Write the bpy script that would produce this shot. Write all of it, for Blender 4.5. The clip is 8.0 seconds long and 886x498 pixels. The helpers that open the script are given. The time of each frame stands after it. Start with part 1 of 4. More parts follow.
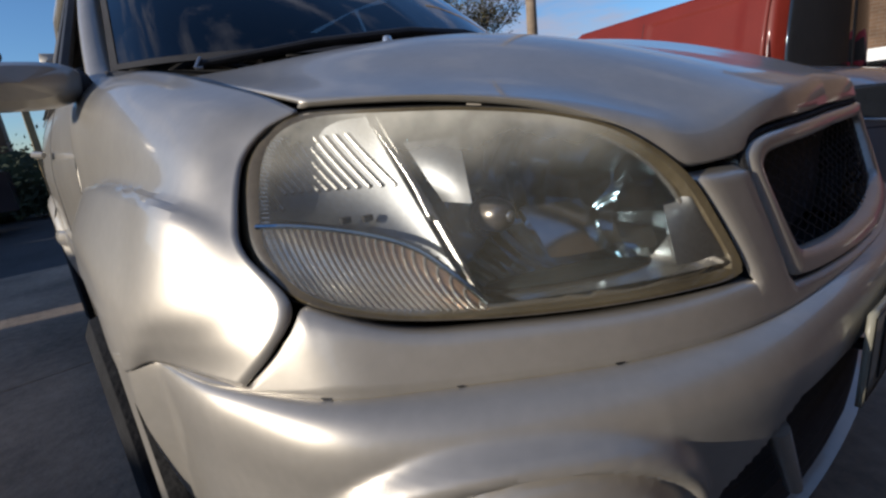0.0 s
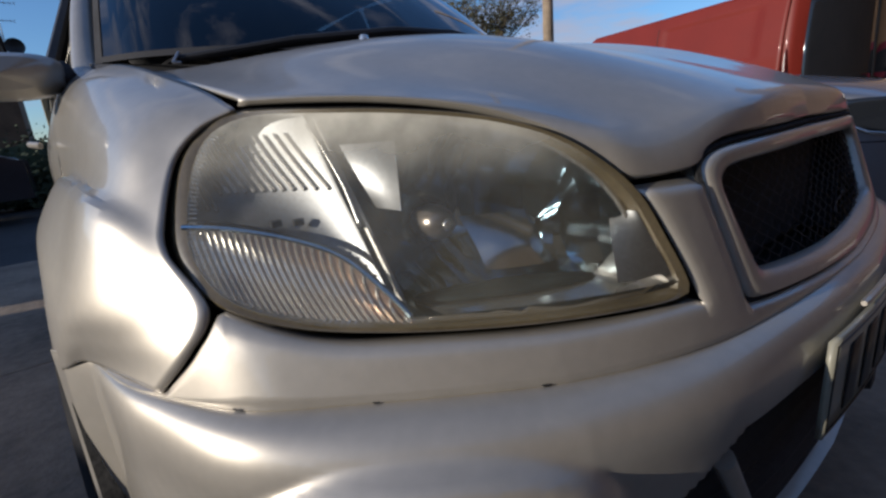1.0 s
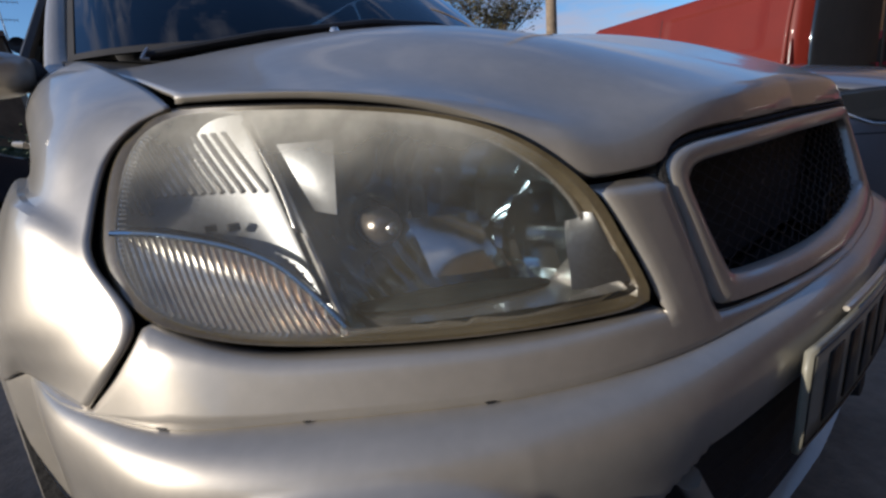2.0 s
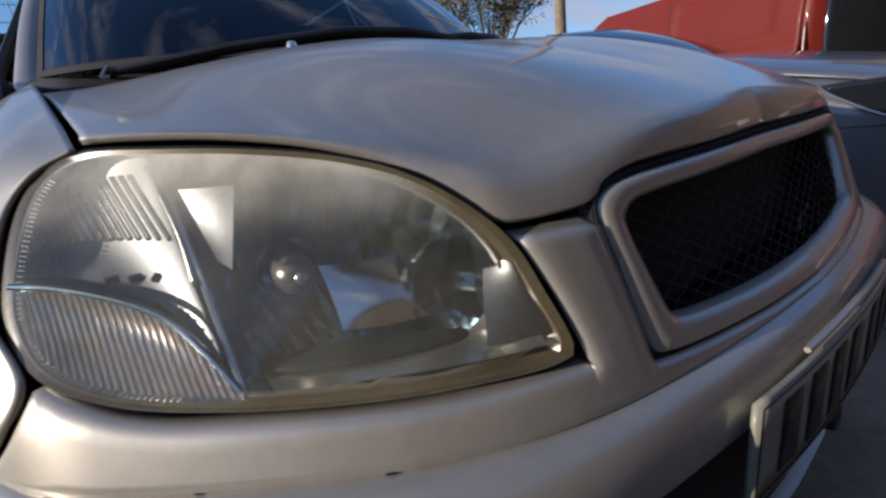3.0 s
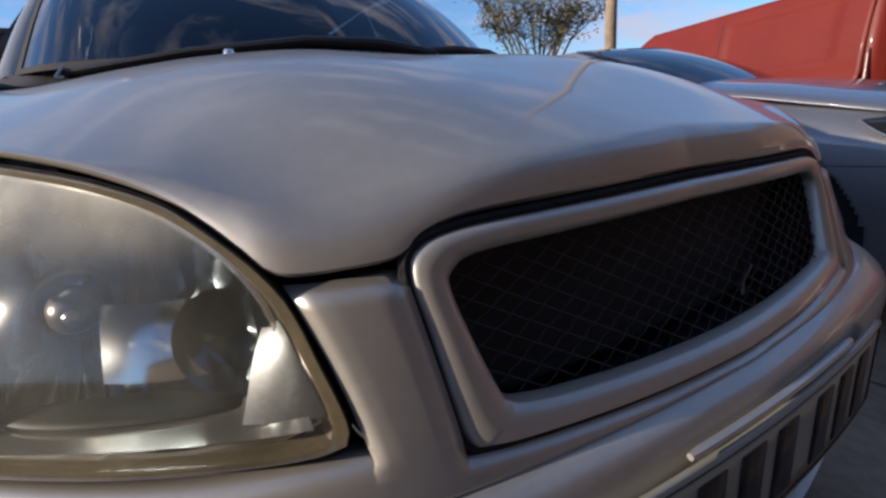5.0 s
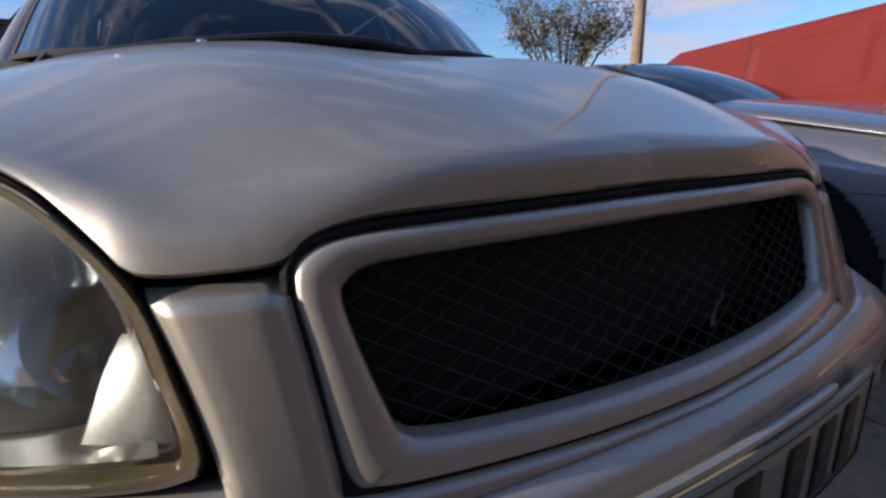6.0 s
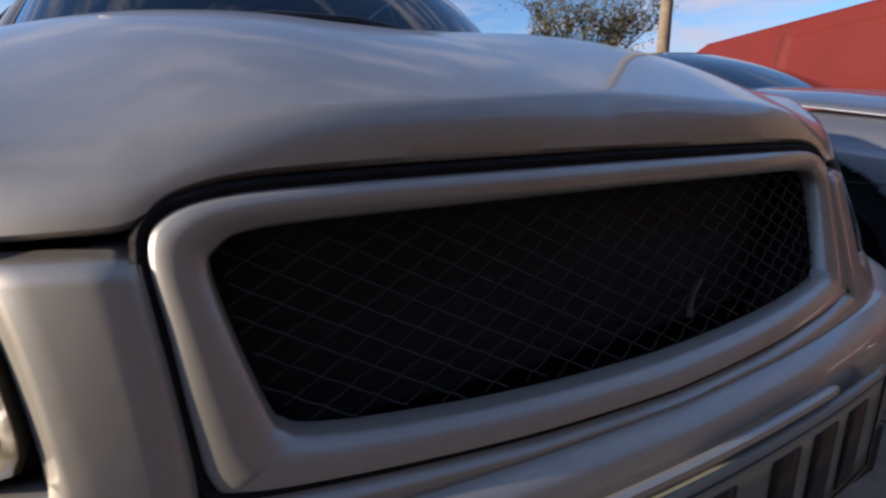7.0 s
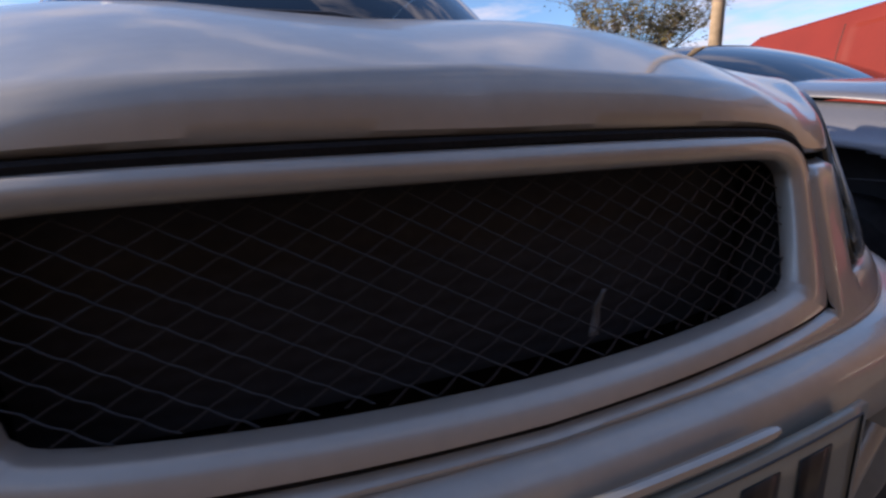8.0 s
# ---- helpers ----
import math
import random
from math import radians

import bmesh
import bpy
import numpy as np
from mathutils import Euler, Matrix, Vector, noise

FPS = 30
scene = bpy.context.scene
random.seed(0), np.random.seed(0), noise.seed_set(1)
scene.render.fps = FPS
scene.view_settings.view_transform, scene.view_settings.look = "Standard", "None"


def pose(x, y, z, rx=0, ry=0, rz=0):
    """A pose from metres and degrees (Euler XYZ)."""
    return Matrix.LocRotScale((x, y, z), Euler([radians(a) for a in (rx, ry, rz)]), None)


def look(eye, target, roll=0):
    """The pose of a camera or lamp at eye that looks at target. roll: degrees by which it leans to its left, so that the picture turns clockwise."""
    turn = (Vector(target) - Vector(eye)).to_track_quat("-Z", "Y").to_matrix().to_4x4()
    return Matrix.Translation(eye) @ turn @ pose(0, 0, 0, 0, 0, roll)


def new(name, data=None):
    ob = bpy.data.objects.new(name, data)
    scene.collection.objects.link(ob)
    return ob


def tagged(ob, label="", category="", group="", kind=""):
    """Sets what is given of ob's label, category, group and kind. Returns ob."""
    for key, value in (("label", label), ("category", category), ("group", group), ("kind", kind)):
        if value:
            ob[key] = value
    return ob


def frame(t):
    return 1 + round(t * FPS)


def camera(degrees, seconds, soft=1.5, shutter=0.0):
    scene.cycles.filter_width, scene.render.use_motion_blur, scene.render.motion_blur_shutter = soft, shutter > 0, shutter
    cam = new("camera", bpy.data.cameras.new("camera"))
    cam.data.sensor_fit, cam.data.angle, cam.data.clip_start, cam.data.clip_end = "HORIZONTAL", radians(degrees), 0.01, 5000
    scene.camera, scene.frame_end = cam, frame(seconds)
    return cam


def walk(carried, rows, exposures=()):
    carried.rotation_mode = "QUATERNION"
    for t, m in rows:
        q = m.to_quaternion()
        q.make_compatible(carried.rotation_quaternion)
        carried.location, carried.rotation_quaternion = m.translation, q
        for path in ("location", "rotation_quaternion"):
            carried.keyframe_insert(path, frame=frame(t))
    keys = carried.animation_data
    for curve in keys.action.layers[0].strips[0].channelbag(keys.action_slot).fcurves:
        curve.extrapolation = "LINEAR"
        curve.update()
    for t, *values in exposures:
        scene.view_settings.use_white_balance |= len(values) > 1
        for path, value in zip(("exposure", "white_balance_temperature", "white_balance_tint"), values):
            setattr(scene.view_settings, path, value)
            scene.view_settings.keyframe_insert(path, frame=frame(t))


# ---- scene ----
cam = camera(88.0, 8.0, soft=2.5, shutter=0.4)
PATH = [
    (0, -0.885, -0.098, 0.891, 74.37, 6.42, -41.89),
    (0.5, -0.852, -0.116, 0.887, 74.60, 5.62, -40.94),
    (1, -0.814, -0.132, 0.886, 74.65, 4.90, -39.99),
    (1.2, -0.804, -0.134, 0.878, 74.52, 4.56, -39.61),
    (2.3, -0.724, -0.149, 0.890, 73.84, 5.83, -39.17),
    (2.5, -0.703, -0.152, 0.898, 73.58, 5.98, -38.95),
    (3, -0.656, -0.169, 0.913, 73.12, 6.70, -37.97),
    (3.5, -0.607, -0.181, 0.910, 73.21, 5.41, -37.17),
    (4, -0.559, -0.192, 0.911, 73.05, 5.33, -35.84),
    (4.5, -0.504, -0.206, 0.914, 72.92, 5.18, -34.59),
    (5, -0.463, -0.218, 0.912, 74.79, 3.89, -32.11),
    (5.2, -0.447, -0.223, 0.920, 75.19, 3.94, -30.78),
    (6.3, -0.349, -0.223, 0.891, 76.29, 0.79, -28.96),
    (6.5, -0.333, -0.226, 0.888, 76.62, 1.80, -27.83),
    (7, -0.289, -0.220, 0.867, 75.81, 1.57, -26.45),
    (7.5, -0.238, -0.216, 0.860, 75.76, 1.30, -24.94),
    (8, -0.143, -0.230, 0.848, 76.51, 2.29, -21.01),
]
walk(cam, [(t, pose(*row)) for t, *row in PATH], exposures=[(0.0, -0.03, 5950, 14), (2.5, 0.07, 5980, 15), (3.5, 0.22, 6120, 16), (5.0, 0.46, 6380, 17), (6.5, 0.45, 6430, 18), (7.5, 0.6, 6600, 18), (8.0, 0.95, 7050, 22)])

# ---------------- light ----------------
SUN = Vector((-0.93, 0.23, 0.215)).normalized()
world = bpy.data.worlds.new("sky")
scene.world = world
world.use_nodes = True
wt = world.node_tree
wn, wl = wt.nodes, wt.links
bg = wn["Background"]
sky = wn.new("ShaderNodeTexSky")
sky.sky_type = "NISHITA"
sky.sun_disc = False
sky.sun_elevation = math.asin(SUN.z)
sky.sun_rotation = math.atan2(SUN.x, SUN.y)
sky.air_density, sky.dust_density, sky.ozone_density = 1.0, 0.25, 4.5
coord = wn.new("ShaderNodeTexCoord")
stretch = wn.new("ShaderNodeMapping")
stretch.inputs["Scale"].default_value = (1.6, 1.6, 6.5)
stretch.inputs["Location"].default_value = (0.35, 0.1, 0.15)
cloud = wn.new("ShaderNodeTexNoise")
cloud.inputs["Scale"].default_value, cloud.inputs["Detail"].default_value = 2.1, 9.0
cloud.inputs["Roughness"].default_value = 0.58
ramp = wn.new("ShaderNodeValToRGB")
ramp.color_ramp.elements[0].position, ramp.color_ramp.elements[1].position = 0.50, 0.69
mix = wn.new("ShaderNodeMixRGB")
mix.inputs["Color2"].default_value = (2.9, 3.0, 3.5, 1)
wl.new(coord.outputs["Generated"], stretch.inputs["Vector"])
wl.new(stretch.outputs["Vector"], cloud.inputs["Vector"])
wl.new(cloud.outputs["Fac"], ramp.inputs["Fac"])
wl.new(ramp.outputs["Color"], mix.inputs["Fac"])
wl.new(sky.outputs["Color"], mix.inputs["Color1"])
wl.new(mix.outputs["Color"], bg.inputs["Color"])
bg.inputs["Strength"].default_value = 0.15
sun = new("sun", bpy.data.lights.new("sun", "SUN"))
sun.data.energy, sun.data.angle, sun.data.color = 4.6, radians(0.5), (1.0, 0.88, 0.69)
sun.matrix_world = look(SUN * 60, (0, 0, 0))


# ---------------- materials ----------------
def material(name, colour, rough=0.5, metal=0.0, spread=0.12, scale=8.0, bump=0.0, bump_scale=60.0, coat=0.0, spec=0.5, coat_rough=0.04):
    """A principled surface whose colour wanders at two scales and that has a fine relief."""
    m = bpy.data.materials.new(name)
    m.use_nodes = True
    n, l = m.node_tree.nodes, m.node_tree.links
    b = n["Principled BSDF"]
    b.inputs["Roughness"].default_value = rough
    b.inputs["Metallic"].default_value = metal
    b.inputs["Coat Weight"].default_value = coat
    b.inputs["Coat Roughness"].default_value = coat_rough
    b.inputs["Specular IOR Level"].default_value = spec
    tc = n.new("ShaderNodeTexCoord")
    big = n.new("ShaderNodeTexNoise")
    big.inputs["Scale"].default_value, big.inputs["Detail"].default_value = scale, 6.0
    small = n.new("ShaderNodeTexNoise")
    small.inputs["Scale"].default_value, small.inputs["Detail"].default_value = scale * 14, 3.0
    both = n.new("ShaderNodeMath")
    both.operation = "MULTIPLY_ADD"
    both.inputs[1].default_value = 0.45
    l.new(tc.outputs["Object"], big.inputs["Vector"])
    l.new(tc.outputs["Object"], small.inputs["Vector"])
    l.new(small.outputs["Fac"], both.inputs[0])
    l.new(big.outputs["Fac"], both.inputs[2])
    r = n.new("ShaderNodeValToRGB")
    lo, hi = [max(0, c * (1 - spread)) for c in colour], [min(1, c * (1 + spread)) for c in colour]
    r.color_ramp.elements[0].position, r.color_ramp.elements[1].position = 0.5, 0.95
    r.color_ramp.elements[0].color, r.color_ramp.elements[1].color = (*lo, 1), (*hi, 1)
    l.new(both.outputs[0], r.inputs["Fac"])
    l.new(r.outputs["Color"], b.inputs["Base Color"])
    if bump:
        t = n.new("ShaderNodeTexNoise")
        t.inputs["Scale"].default_value, t.inputs["Detail"].default_value = bump_scale, 5.0
        k = n.new("ShaderNodeBump")
        k.inputs["Strength"].default_value, k.inputs["Distance"].default_value = bump, 0.01
        l.new(tc.outputs["Object"], t.inputs["Vector"])
        l.new(t.outputs["Fac"], k.inputs["Height"])
        l.new(k.outputs["Normal"], b.inputs["Normal"])
    return m


def clear(name, tint=(1, 1, 1), haze=0.0, haze_colour=(0.8, 0.76, 0.55), rough=0.03, gloss=1.0, bloom=0.0):
    """A thin clear sheet: see-through, with real gloss by angle and a cloudy bloom in the plastic."""
    m = bpy.data.materials.new(name)
    m.use_nodes = True
    n, l = m.node_tree.nodes, m.node_tree.links
    n.remove(n["Principled BSDF"])
    out = n["Material Output"]
    see = n.new("ShaderNodeBsdfTransparent")
    see.inputs["Color"].default_value = (*tint, 1)
    shine = n.new("ShaderNodeBsdfGlossy")
    shine.inputs["Roughness"].default_value = rough
    fres = n.new("ShaderNodeFresnel")
    fres.inputs["IOR"].default_value = 1.5
    amount = n.new("ShaderNodeMath")
    amount.operation = "MULTIPLY"
    amount.inputs[1].default_value = gloss
    l.new(fres.outputs["Fac"], amount.inputs[0])
    base = see
    if haze:
        dull = n.new("ShaderNodeBsdfDiffuse")
        dull.inputs["Color"].default_value = (*haze_colour, 1)
        tc = n.new("ShaderNodeTexCoord")
        t = n.new("ShaderNodeTexNoise")
        t.inputs["Scale"].default_value, t.inputs["Detail"].default_value = 12.0, 5.0
        t.inputs["Roughness"].default_value = 0.5
        l.new(tc.outputs["Object"], t.inputs["Vector"])
        r = n.new("ShaderNodeMapRange")
        r.inputs["From Min"].default_value, r.inputs["From Max"].default_value = 0.3, 0.7
        r.inputs["To Min"].default_value, r.inputs["To Max"].default_value = haze * 0.4, haze * 1.6
        l.new(t.outputs["Fac"], r.inputs["Value"])
        mixed = n.new("ShaderNodeMixShader")
        weather = n.new("ShaderNodeMath")
        weather.operation = "MULTIPLY"
        weather.inputs[1].default_value = 1.0
        l.new(r.outputs["Result"], weather.inputs[0])
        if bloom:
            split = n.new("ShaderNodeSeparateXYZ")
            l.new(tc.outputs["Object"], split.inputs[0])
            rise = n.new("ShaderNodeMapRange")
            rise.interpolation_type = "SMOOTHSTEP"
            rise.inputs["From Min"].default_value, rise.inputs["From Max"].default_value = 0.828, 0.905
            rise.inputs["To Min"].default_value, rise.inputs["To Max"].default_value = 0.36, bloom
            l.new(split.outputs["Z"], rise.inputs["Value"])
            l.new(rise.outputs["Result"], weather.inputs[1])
        l.new(weather.outputs[0], mixed.inputs["Fac"])
        l.new(see.outputs[0], mixed.inputs[1])
        l.new(dull.outputs[0], mixed.inputs[2])
        base = mixed
    top = n.new("ShaderNodeMixShader")
    l.new(amount.outputs[0], top.inputs["Fac"])
    l.new(base.outputs[0], top.inputs[1])
    l.new(shine.outputs[0], top.inputs[2])
    l.new(top.outputs[0], out.inputs["Surface"])
    return m


paint = material("champagne_silver_paint", (0.46, 0.427, 0.37), rough=0.41, metal=0.55, spread=0.09, scale=5, bump=0.02, bump_scale=900, coat=0.7, coat_rough=0.07)
paint_grey = material("silver_grey_paint", (0.21, 0.22, 0.25), rough=0.42, metal=0.6, spread=0.05, scale=5, coat=0.8)
paint_red = material("red_van_paint", (0.155, 0.017, 0.010), rough=0.5, spread=0.08, scale=3, coat=0.12, spec=0.25)
paint_maroon = material("maroon_paint", (0.12, 0.012, 0.03), rough=0.3, metal=0.3, spread=0.1, scale=3, coat=0.6)
black_plastic = material("black_plastic", (0.018, 0.018, 0.020), rough=0.55, spread=0.3, scale=20, bump=0.15, bump_scale=300)
rubber = material("rubber", (0.02, 0.02, 0.021), rough=0.8, spec=0.15, spread=0.3, scale=25, bump=0.3, bump_scale=120)
# near-black: shade of gaps and cavities put into colour, also plain black parts
void = material("black_and_gap_shade", (0.030, 0.030, 0.033), rough=0.9, spread=0.3, scale=10)
bezel = material("yellowed_bezel", (0.105, 0.085, 0.050), rough=0.30, spread=0.3, scale=14, coat=0.6)
shield = material("dark_shield", (0.02, 0.027, 0.03), rough=0.55, spread=0.3, scale=14, spec=0.2)
paint_dark = material("black_car_paint", (0.02, 0.022, 0.03), rough=0.3, spread=0.2, scale=4, coat=0.6)
chrome = material("chrome", (0.66, 0.68, 0.70), rough=0.14, metal=1.0, spread=0.06, scale=10, bump=0.05, bump_scale=20)
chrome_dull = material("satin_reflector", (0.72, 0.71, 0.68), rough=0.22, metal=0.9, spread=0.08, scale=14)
# bowl chrome: dark blue-grey reflections are put into the colour
chrome_bowl = material("shade_tinted_chrome", (0.29, 0.37, 0.42), rough=0.14, metal=1.0, spread=0.2, scale=12)
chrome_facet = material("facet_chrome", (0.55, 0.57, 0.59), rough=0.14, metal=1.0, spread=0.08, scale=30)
# same chrome with its colour lowered to hold down sun glare
chrome_dimmed = material("dimmed_reflector", (0.21, 0.22, 0.23), rough=0.42, metal=0.9, spread=0.2, scale=20)
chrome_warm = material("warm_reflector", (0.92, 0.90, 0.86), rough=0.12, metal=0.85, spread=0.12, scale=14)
alloy = material("alloy", (0.5, 0.51, 0.52), rough=0.35, metal=0.9, spread=0.1, scale=10)
plate_white = material("plate_white", (0.29, 0.28, 0.22), rough=0.35, spread=0.08, scale=9, coat=0.3)
plate_black = material("plate_black", (0.012, 0.012, 0.012), rough=0.4, spread=0.2, scale=9)
# brown stands for the dark bands that the flutes refract
groove_brown = material("brown_backing", (0.23, 0.15, 0.10), rough=0.3, metal=0.6, spread=0.25, scale=20)
concrete = material("concrete", (0.26, 0.20, 0.145), rough=0.9, spread=0.45, scale=1.6, bump=0.7, bump_scale=55)
asphalt = material("asphalt", (0.045, 0.045, 0.047), rough=0.92, spread=0.3, scale=0.7, bump=0.5, bump_scale=90)
brick_m = material("brick", (0.14, 0.085, 0.05), rough=0.9, spread=0.35, scale=3, bump=0.3, bump_scale=50)
mortar = material("mortar", (0.21, 0.19, 0.16), rough=0.95, spread=0.2, scale=6)
tile_m = material("roof_tile", (0.11, 0.065, 0.05), rough=0.85, spread=0.35, scale=4, bump=0.3, bump_scale=30)
white_paint = material("white_paint", (0.78, 0.78, 0.75), rough=0.5, spread=0.06, scale=6)
wood = material("weathered_pole_wood", (0.25, 0.19, 0.13), rough=0.85, spread=0.3, scale=5, bump=0.4, bump_scale=60)
yellow_wood = material("pale_timber", (0.42, 0.31, 0.15), rough=0.8, spread=0.2, scale=6, bump=0.2, bump_scale=60)
bark = material("bark", (0.13, 0.10, 0.075), rough=0.9, spread=0.3, scale=9, bump=0.5, bump_scale=40)
leaf = material("olive_leaf", (0.12, 0.10, 0.035), rough=0.7, spread=0.5, scale=3)
leaf_dark = material("hedge_leaf", (0.035, 0.05, 0.02), rough=0.75, spread=0.5, scale=3)
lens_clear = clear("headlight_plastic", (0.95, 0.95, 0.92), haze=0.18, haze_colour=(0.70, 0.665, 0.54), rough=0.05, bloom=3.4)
lens_rib = clear("ribbed_plastic", (0.97, 0.96, 0.93), haze=0.03, haze_colour=(0.85, 0.8, 0.7), rough=0.08, gloss=1.6)
glass = clear("window_glass", (0.10, 0.115, 0.13), rough=0.01, gloss=1.5)
glass_dark = material("dark_window_glass", (0.012, 0.014, 0.018), rough=0.03, spread=0.1, spec=0.6)
bulb_silver = material("silvered_bulb", (0.30, 0.27, 0.24), rough=0.28, metal=0.75, spread=0.35, scale=50)
bulb_glass = clear("bulb_glass", (0.9, 0.9, 0.9), rough=0.02, gloss=1.5)
mesh_black = material("mesh_wire", (0.022, 0.022, 0.025), rough=0.5, spread=0.3, scale=20)
fabric = material("dark_trim", (0.03, 0.03, 0.033), rough=0.85, spread=0.3, scale=20, bump=0.2, bump_scale=200)
scrap = material("pale_scrap", (0.12, 0.12, 0.12), rough=0.8, spread=0.2)


# ---------------- mesh helpers ----------------
def mk(name, verts, faces, mat, parent=None, label="", smooth=True, thick=0.0, bevel=0.0, weld=True, kind="", angle=40):
    me = bpy.data.meshes.new(name)
    bm = bmesh.new()
    vs = [bm.verts.new(v) for v in verts]
    for f in faces:
        try:
            bm.faces.new([vs[i] for i in f])
        except ValueError:
            pass
    if weld:
        bmesh.ops.remove_doubles(bm, verts=bm.verts, dist=2e-5)
    bmesh.ops.recalc_face_normals(bm, faces=bm.faces)
    bm.to_mesh(me)
    bm.free()
    if smooth:
        me.shade_smooth()
        me.set_sharp_from_angle(angle=radians(angle))
    me.materials.append(mat)
    ob = new(name, me)
    if parent:
        ob.parent = parent
    if label:
        ob["label"] = label
    if kind:
        ob["kind"] = kind
    if thick:
        s = ob.modifiers.new("thickness", "SOLIDIFY")
        s.thickness, s.offset = thick, 0.0
    if bevel:
        b = ob.modifiers.new("bevel", "BEVEL")
        b.width, b.segments, b.limit_method = bevel, 2, "ANGLE"
    return ob


def thing(name, label, category, group="", at=(0, 0, 0), kind=""):
    ob = new(name)
    ob.location = at
    return tagged(ob, label, category, group, kind)


def grid(fn, nu, nv, wrap=False):
    """A sheet of quads from fn(u, v) with u, v from 0 to 1."""
    verts = [tuple(fn(i / nu, j / nv)) for i in range(nu + (0 if wrap else 1)) for j in range(nv + 1)]
    rows = nu if wrap else nu + 1
    faces = []
    for i in range(nu):
        a, b = i * (nv + 1), ((i + 1) % rows) * (nv + 1)
        faces += [(a + j, b + j, b + j + 1, a + j + 1) for j in range(nv)]
    return verts, faces


def joined(*pieces):
    verts, faces = [], []
    for v, f in pieces:
        k = len(verts)
        verts += list(v)
        faces += [tuple(i + k for i in q) for q in f]
    return verts, faces


def box(x0, x1, y0, y1, z0, z1):
    v = [(x, y, z) for x in (x0, x1) for y in (y0, y1) for z in (z0, z1)]
    return v, [(0, 1, 3, 2), (4, 6, 7, 5), (0, 4, 5, 1), (2, 3, 7, 6), (0, 2, 6, 4), (1, 5, 7, 3)]


def tube(points, radius, n=8, cap=True):
    """A round bar along a line of points; radius may be a list."""
    pts = [Vector(p) for p in points]
    rad = radius if isinstance(radius, (list, tuple)) else [radius] * len(pts)
    verts, faces = [], []
    for i, p in enumerate(pts):
        d = (pts[min(i + 1, len(pts) - 1)] - pts[max(i - 1, 0)]).normalized()
        a = d.orthogonal().normalized() if i == 0 else (a - d * a.dot(d)).normalized()
        b = d.cross(a)
        for k in range(n):
            w = 2 * math.pi * k / n
            verts.append(p + rad[i] * (math.cos(w) * a + math.sin(w) * b))
    for i in range(len(pts) - 1):
        for k in range(n):
            faces.append((i * n + k, i * n + (k + 1) % n, (i + 1) * n + (k + 1) % n, (i + 1) * n + k))
    if cap:
        faces += [tuple(range(n)), tuple(range((len(pts) - 1) * n, len(pts) * n))]
    return verts, faces


def lathe(profile, n=32, axis="y", at=(0, 0, 0)):
    """Rings of (radius, along) turned about an axis."""
    verts, faces = [], []
    for r, h in profile:
        for k in range(n):
            w = 2 * math.pi * k / n
            c, s = r * math.cos(w), r * math.sin(w)
            p = {"y": (c, h, s), "x": (h, c, s), "z": (c, s, h)}[axis]
            verts.append((p[0] + at[0], p[1] + at[1], p[2] + at[2]))
    for i in range(len(profile) - 1):
        faces += [(i * n + k, i * n + (k + 1) % n, (i + 1) * n + (k + 1) % n, (i + 1) * n + k) for k in range(n)]
    return verts, faces


def spline(xs, ys):
    """A natural cubic through the points."""
    xs, ys = np.array(xs, float), np.array(ys, float)
    n, h = len(xs), np.diff(xs)
    a, b = np.eye(n), np.zeros(n)
    for i in range(1, n - 1):
        a[i, i - 1], a[i, i], a[i, i + 1] = h[i - 1], 2 * (h[i - 1] + h[i]), h[i]
        b[i] = 6 * ((ys[i + 1] - ys[i]) / h[i] - (ys[i] - ys[i - 1]) / h[i - 1])
    m = np.linalg.solve(a, b)

    def at(x):
        x = min(max(x, xs[0]), xs[-1])
        i = int(min(max(np.searchsorted(xs, x) - 1, 0), n - 2))
        p, q, w = xs[i + 1] - x, x - xs[i], h[i]
        return float(m[i] * p**3 / 6 / w + m[i + 1] * q**3 / 6 / w + (ys[i] / w - m[i] * w / 6) * p + (ys[i + 1] / w - m[i + 1] * w / 6) * q)

    return at


def path(points, closed=False, even=True):
    """A smooth line through points of any size: a function of 0 to 1."""
    p = np.array(points, float)
    n = len(p)
    if closed:
        q = np.vstack([p[-1:], p, p[:2]])
    else:
        q = np.vstack([2 * p[:1] - p[1:2], p, 2 * p[-1:] - p[-2:-1]])
    segs = n if closed else n - 1
    size = [np.linalg.norm(q[i + 2] - q[i + 1]) for i in range(segs)]
    ends = np.concatenate([[0], np.cumsum(size)]) / sum(size) if even else np.linspace(0, 1, segs + 1)

    def at(t):
        t = t % 1.0 if closed else min(max(t, 0.0), 1.0)
        i = int(min(max(np.searchsorted(ends, t, side="right") - 1, 0), segs - 1))
        u = (t - ends[i]) / (ends[i + 1] - ends[i])
        a, b, c, d = q[i], q[i + 1], q[i + 2], q[i + 3]
        return 0.5 * (2 * b + (c - a) * u + (2 * a - 5 * b + 4 * c - d) * u**2 + (3 * b - a - 3 * c + d) * u**3)

    return at


def mirrored(piece, side):
    v, f = piece
    return ([(p[0] * -side, p[1], p[2]) for p in v], f) if side > 0 else (v, f)


def lerp(a, b, u):
    return a + (b - a) * u


def step(a, b, x):
    u = min(max((x - a) / (b - a), 0.0), 1.0)
    return u * u * (3 - 2 * u)


# ---------------- the hatchback: shape of its nose ----------------
plan = spline([0, .15, .30, .41, .52, .62, .70, .75, .79, .82, .835], [-.012, -.007, .010, .036, .09, .158, .22, .272, .345, .43, .52])
lean = spline([0, .42, .55, .655, .75, .84], [.40, .40, .60, .85, .95, .95])


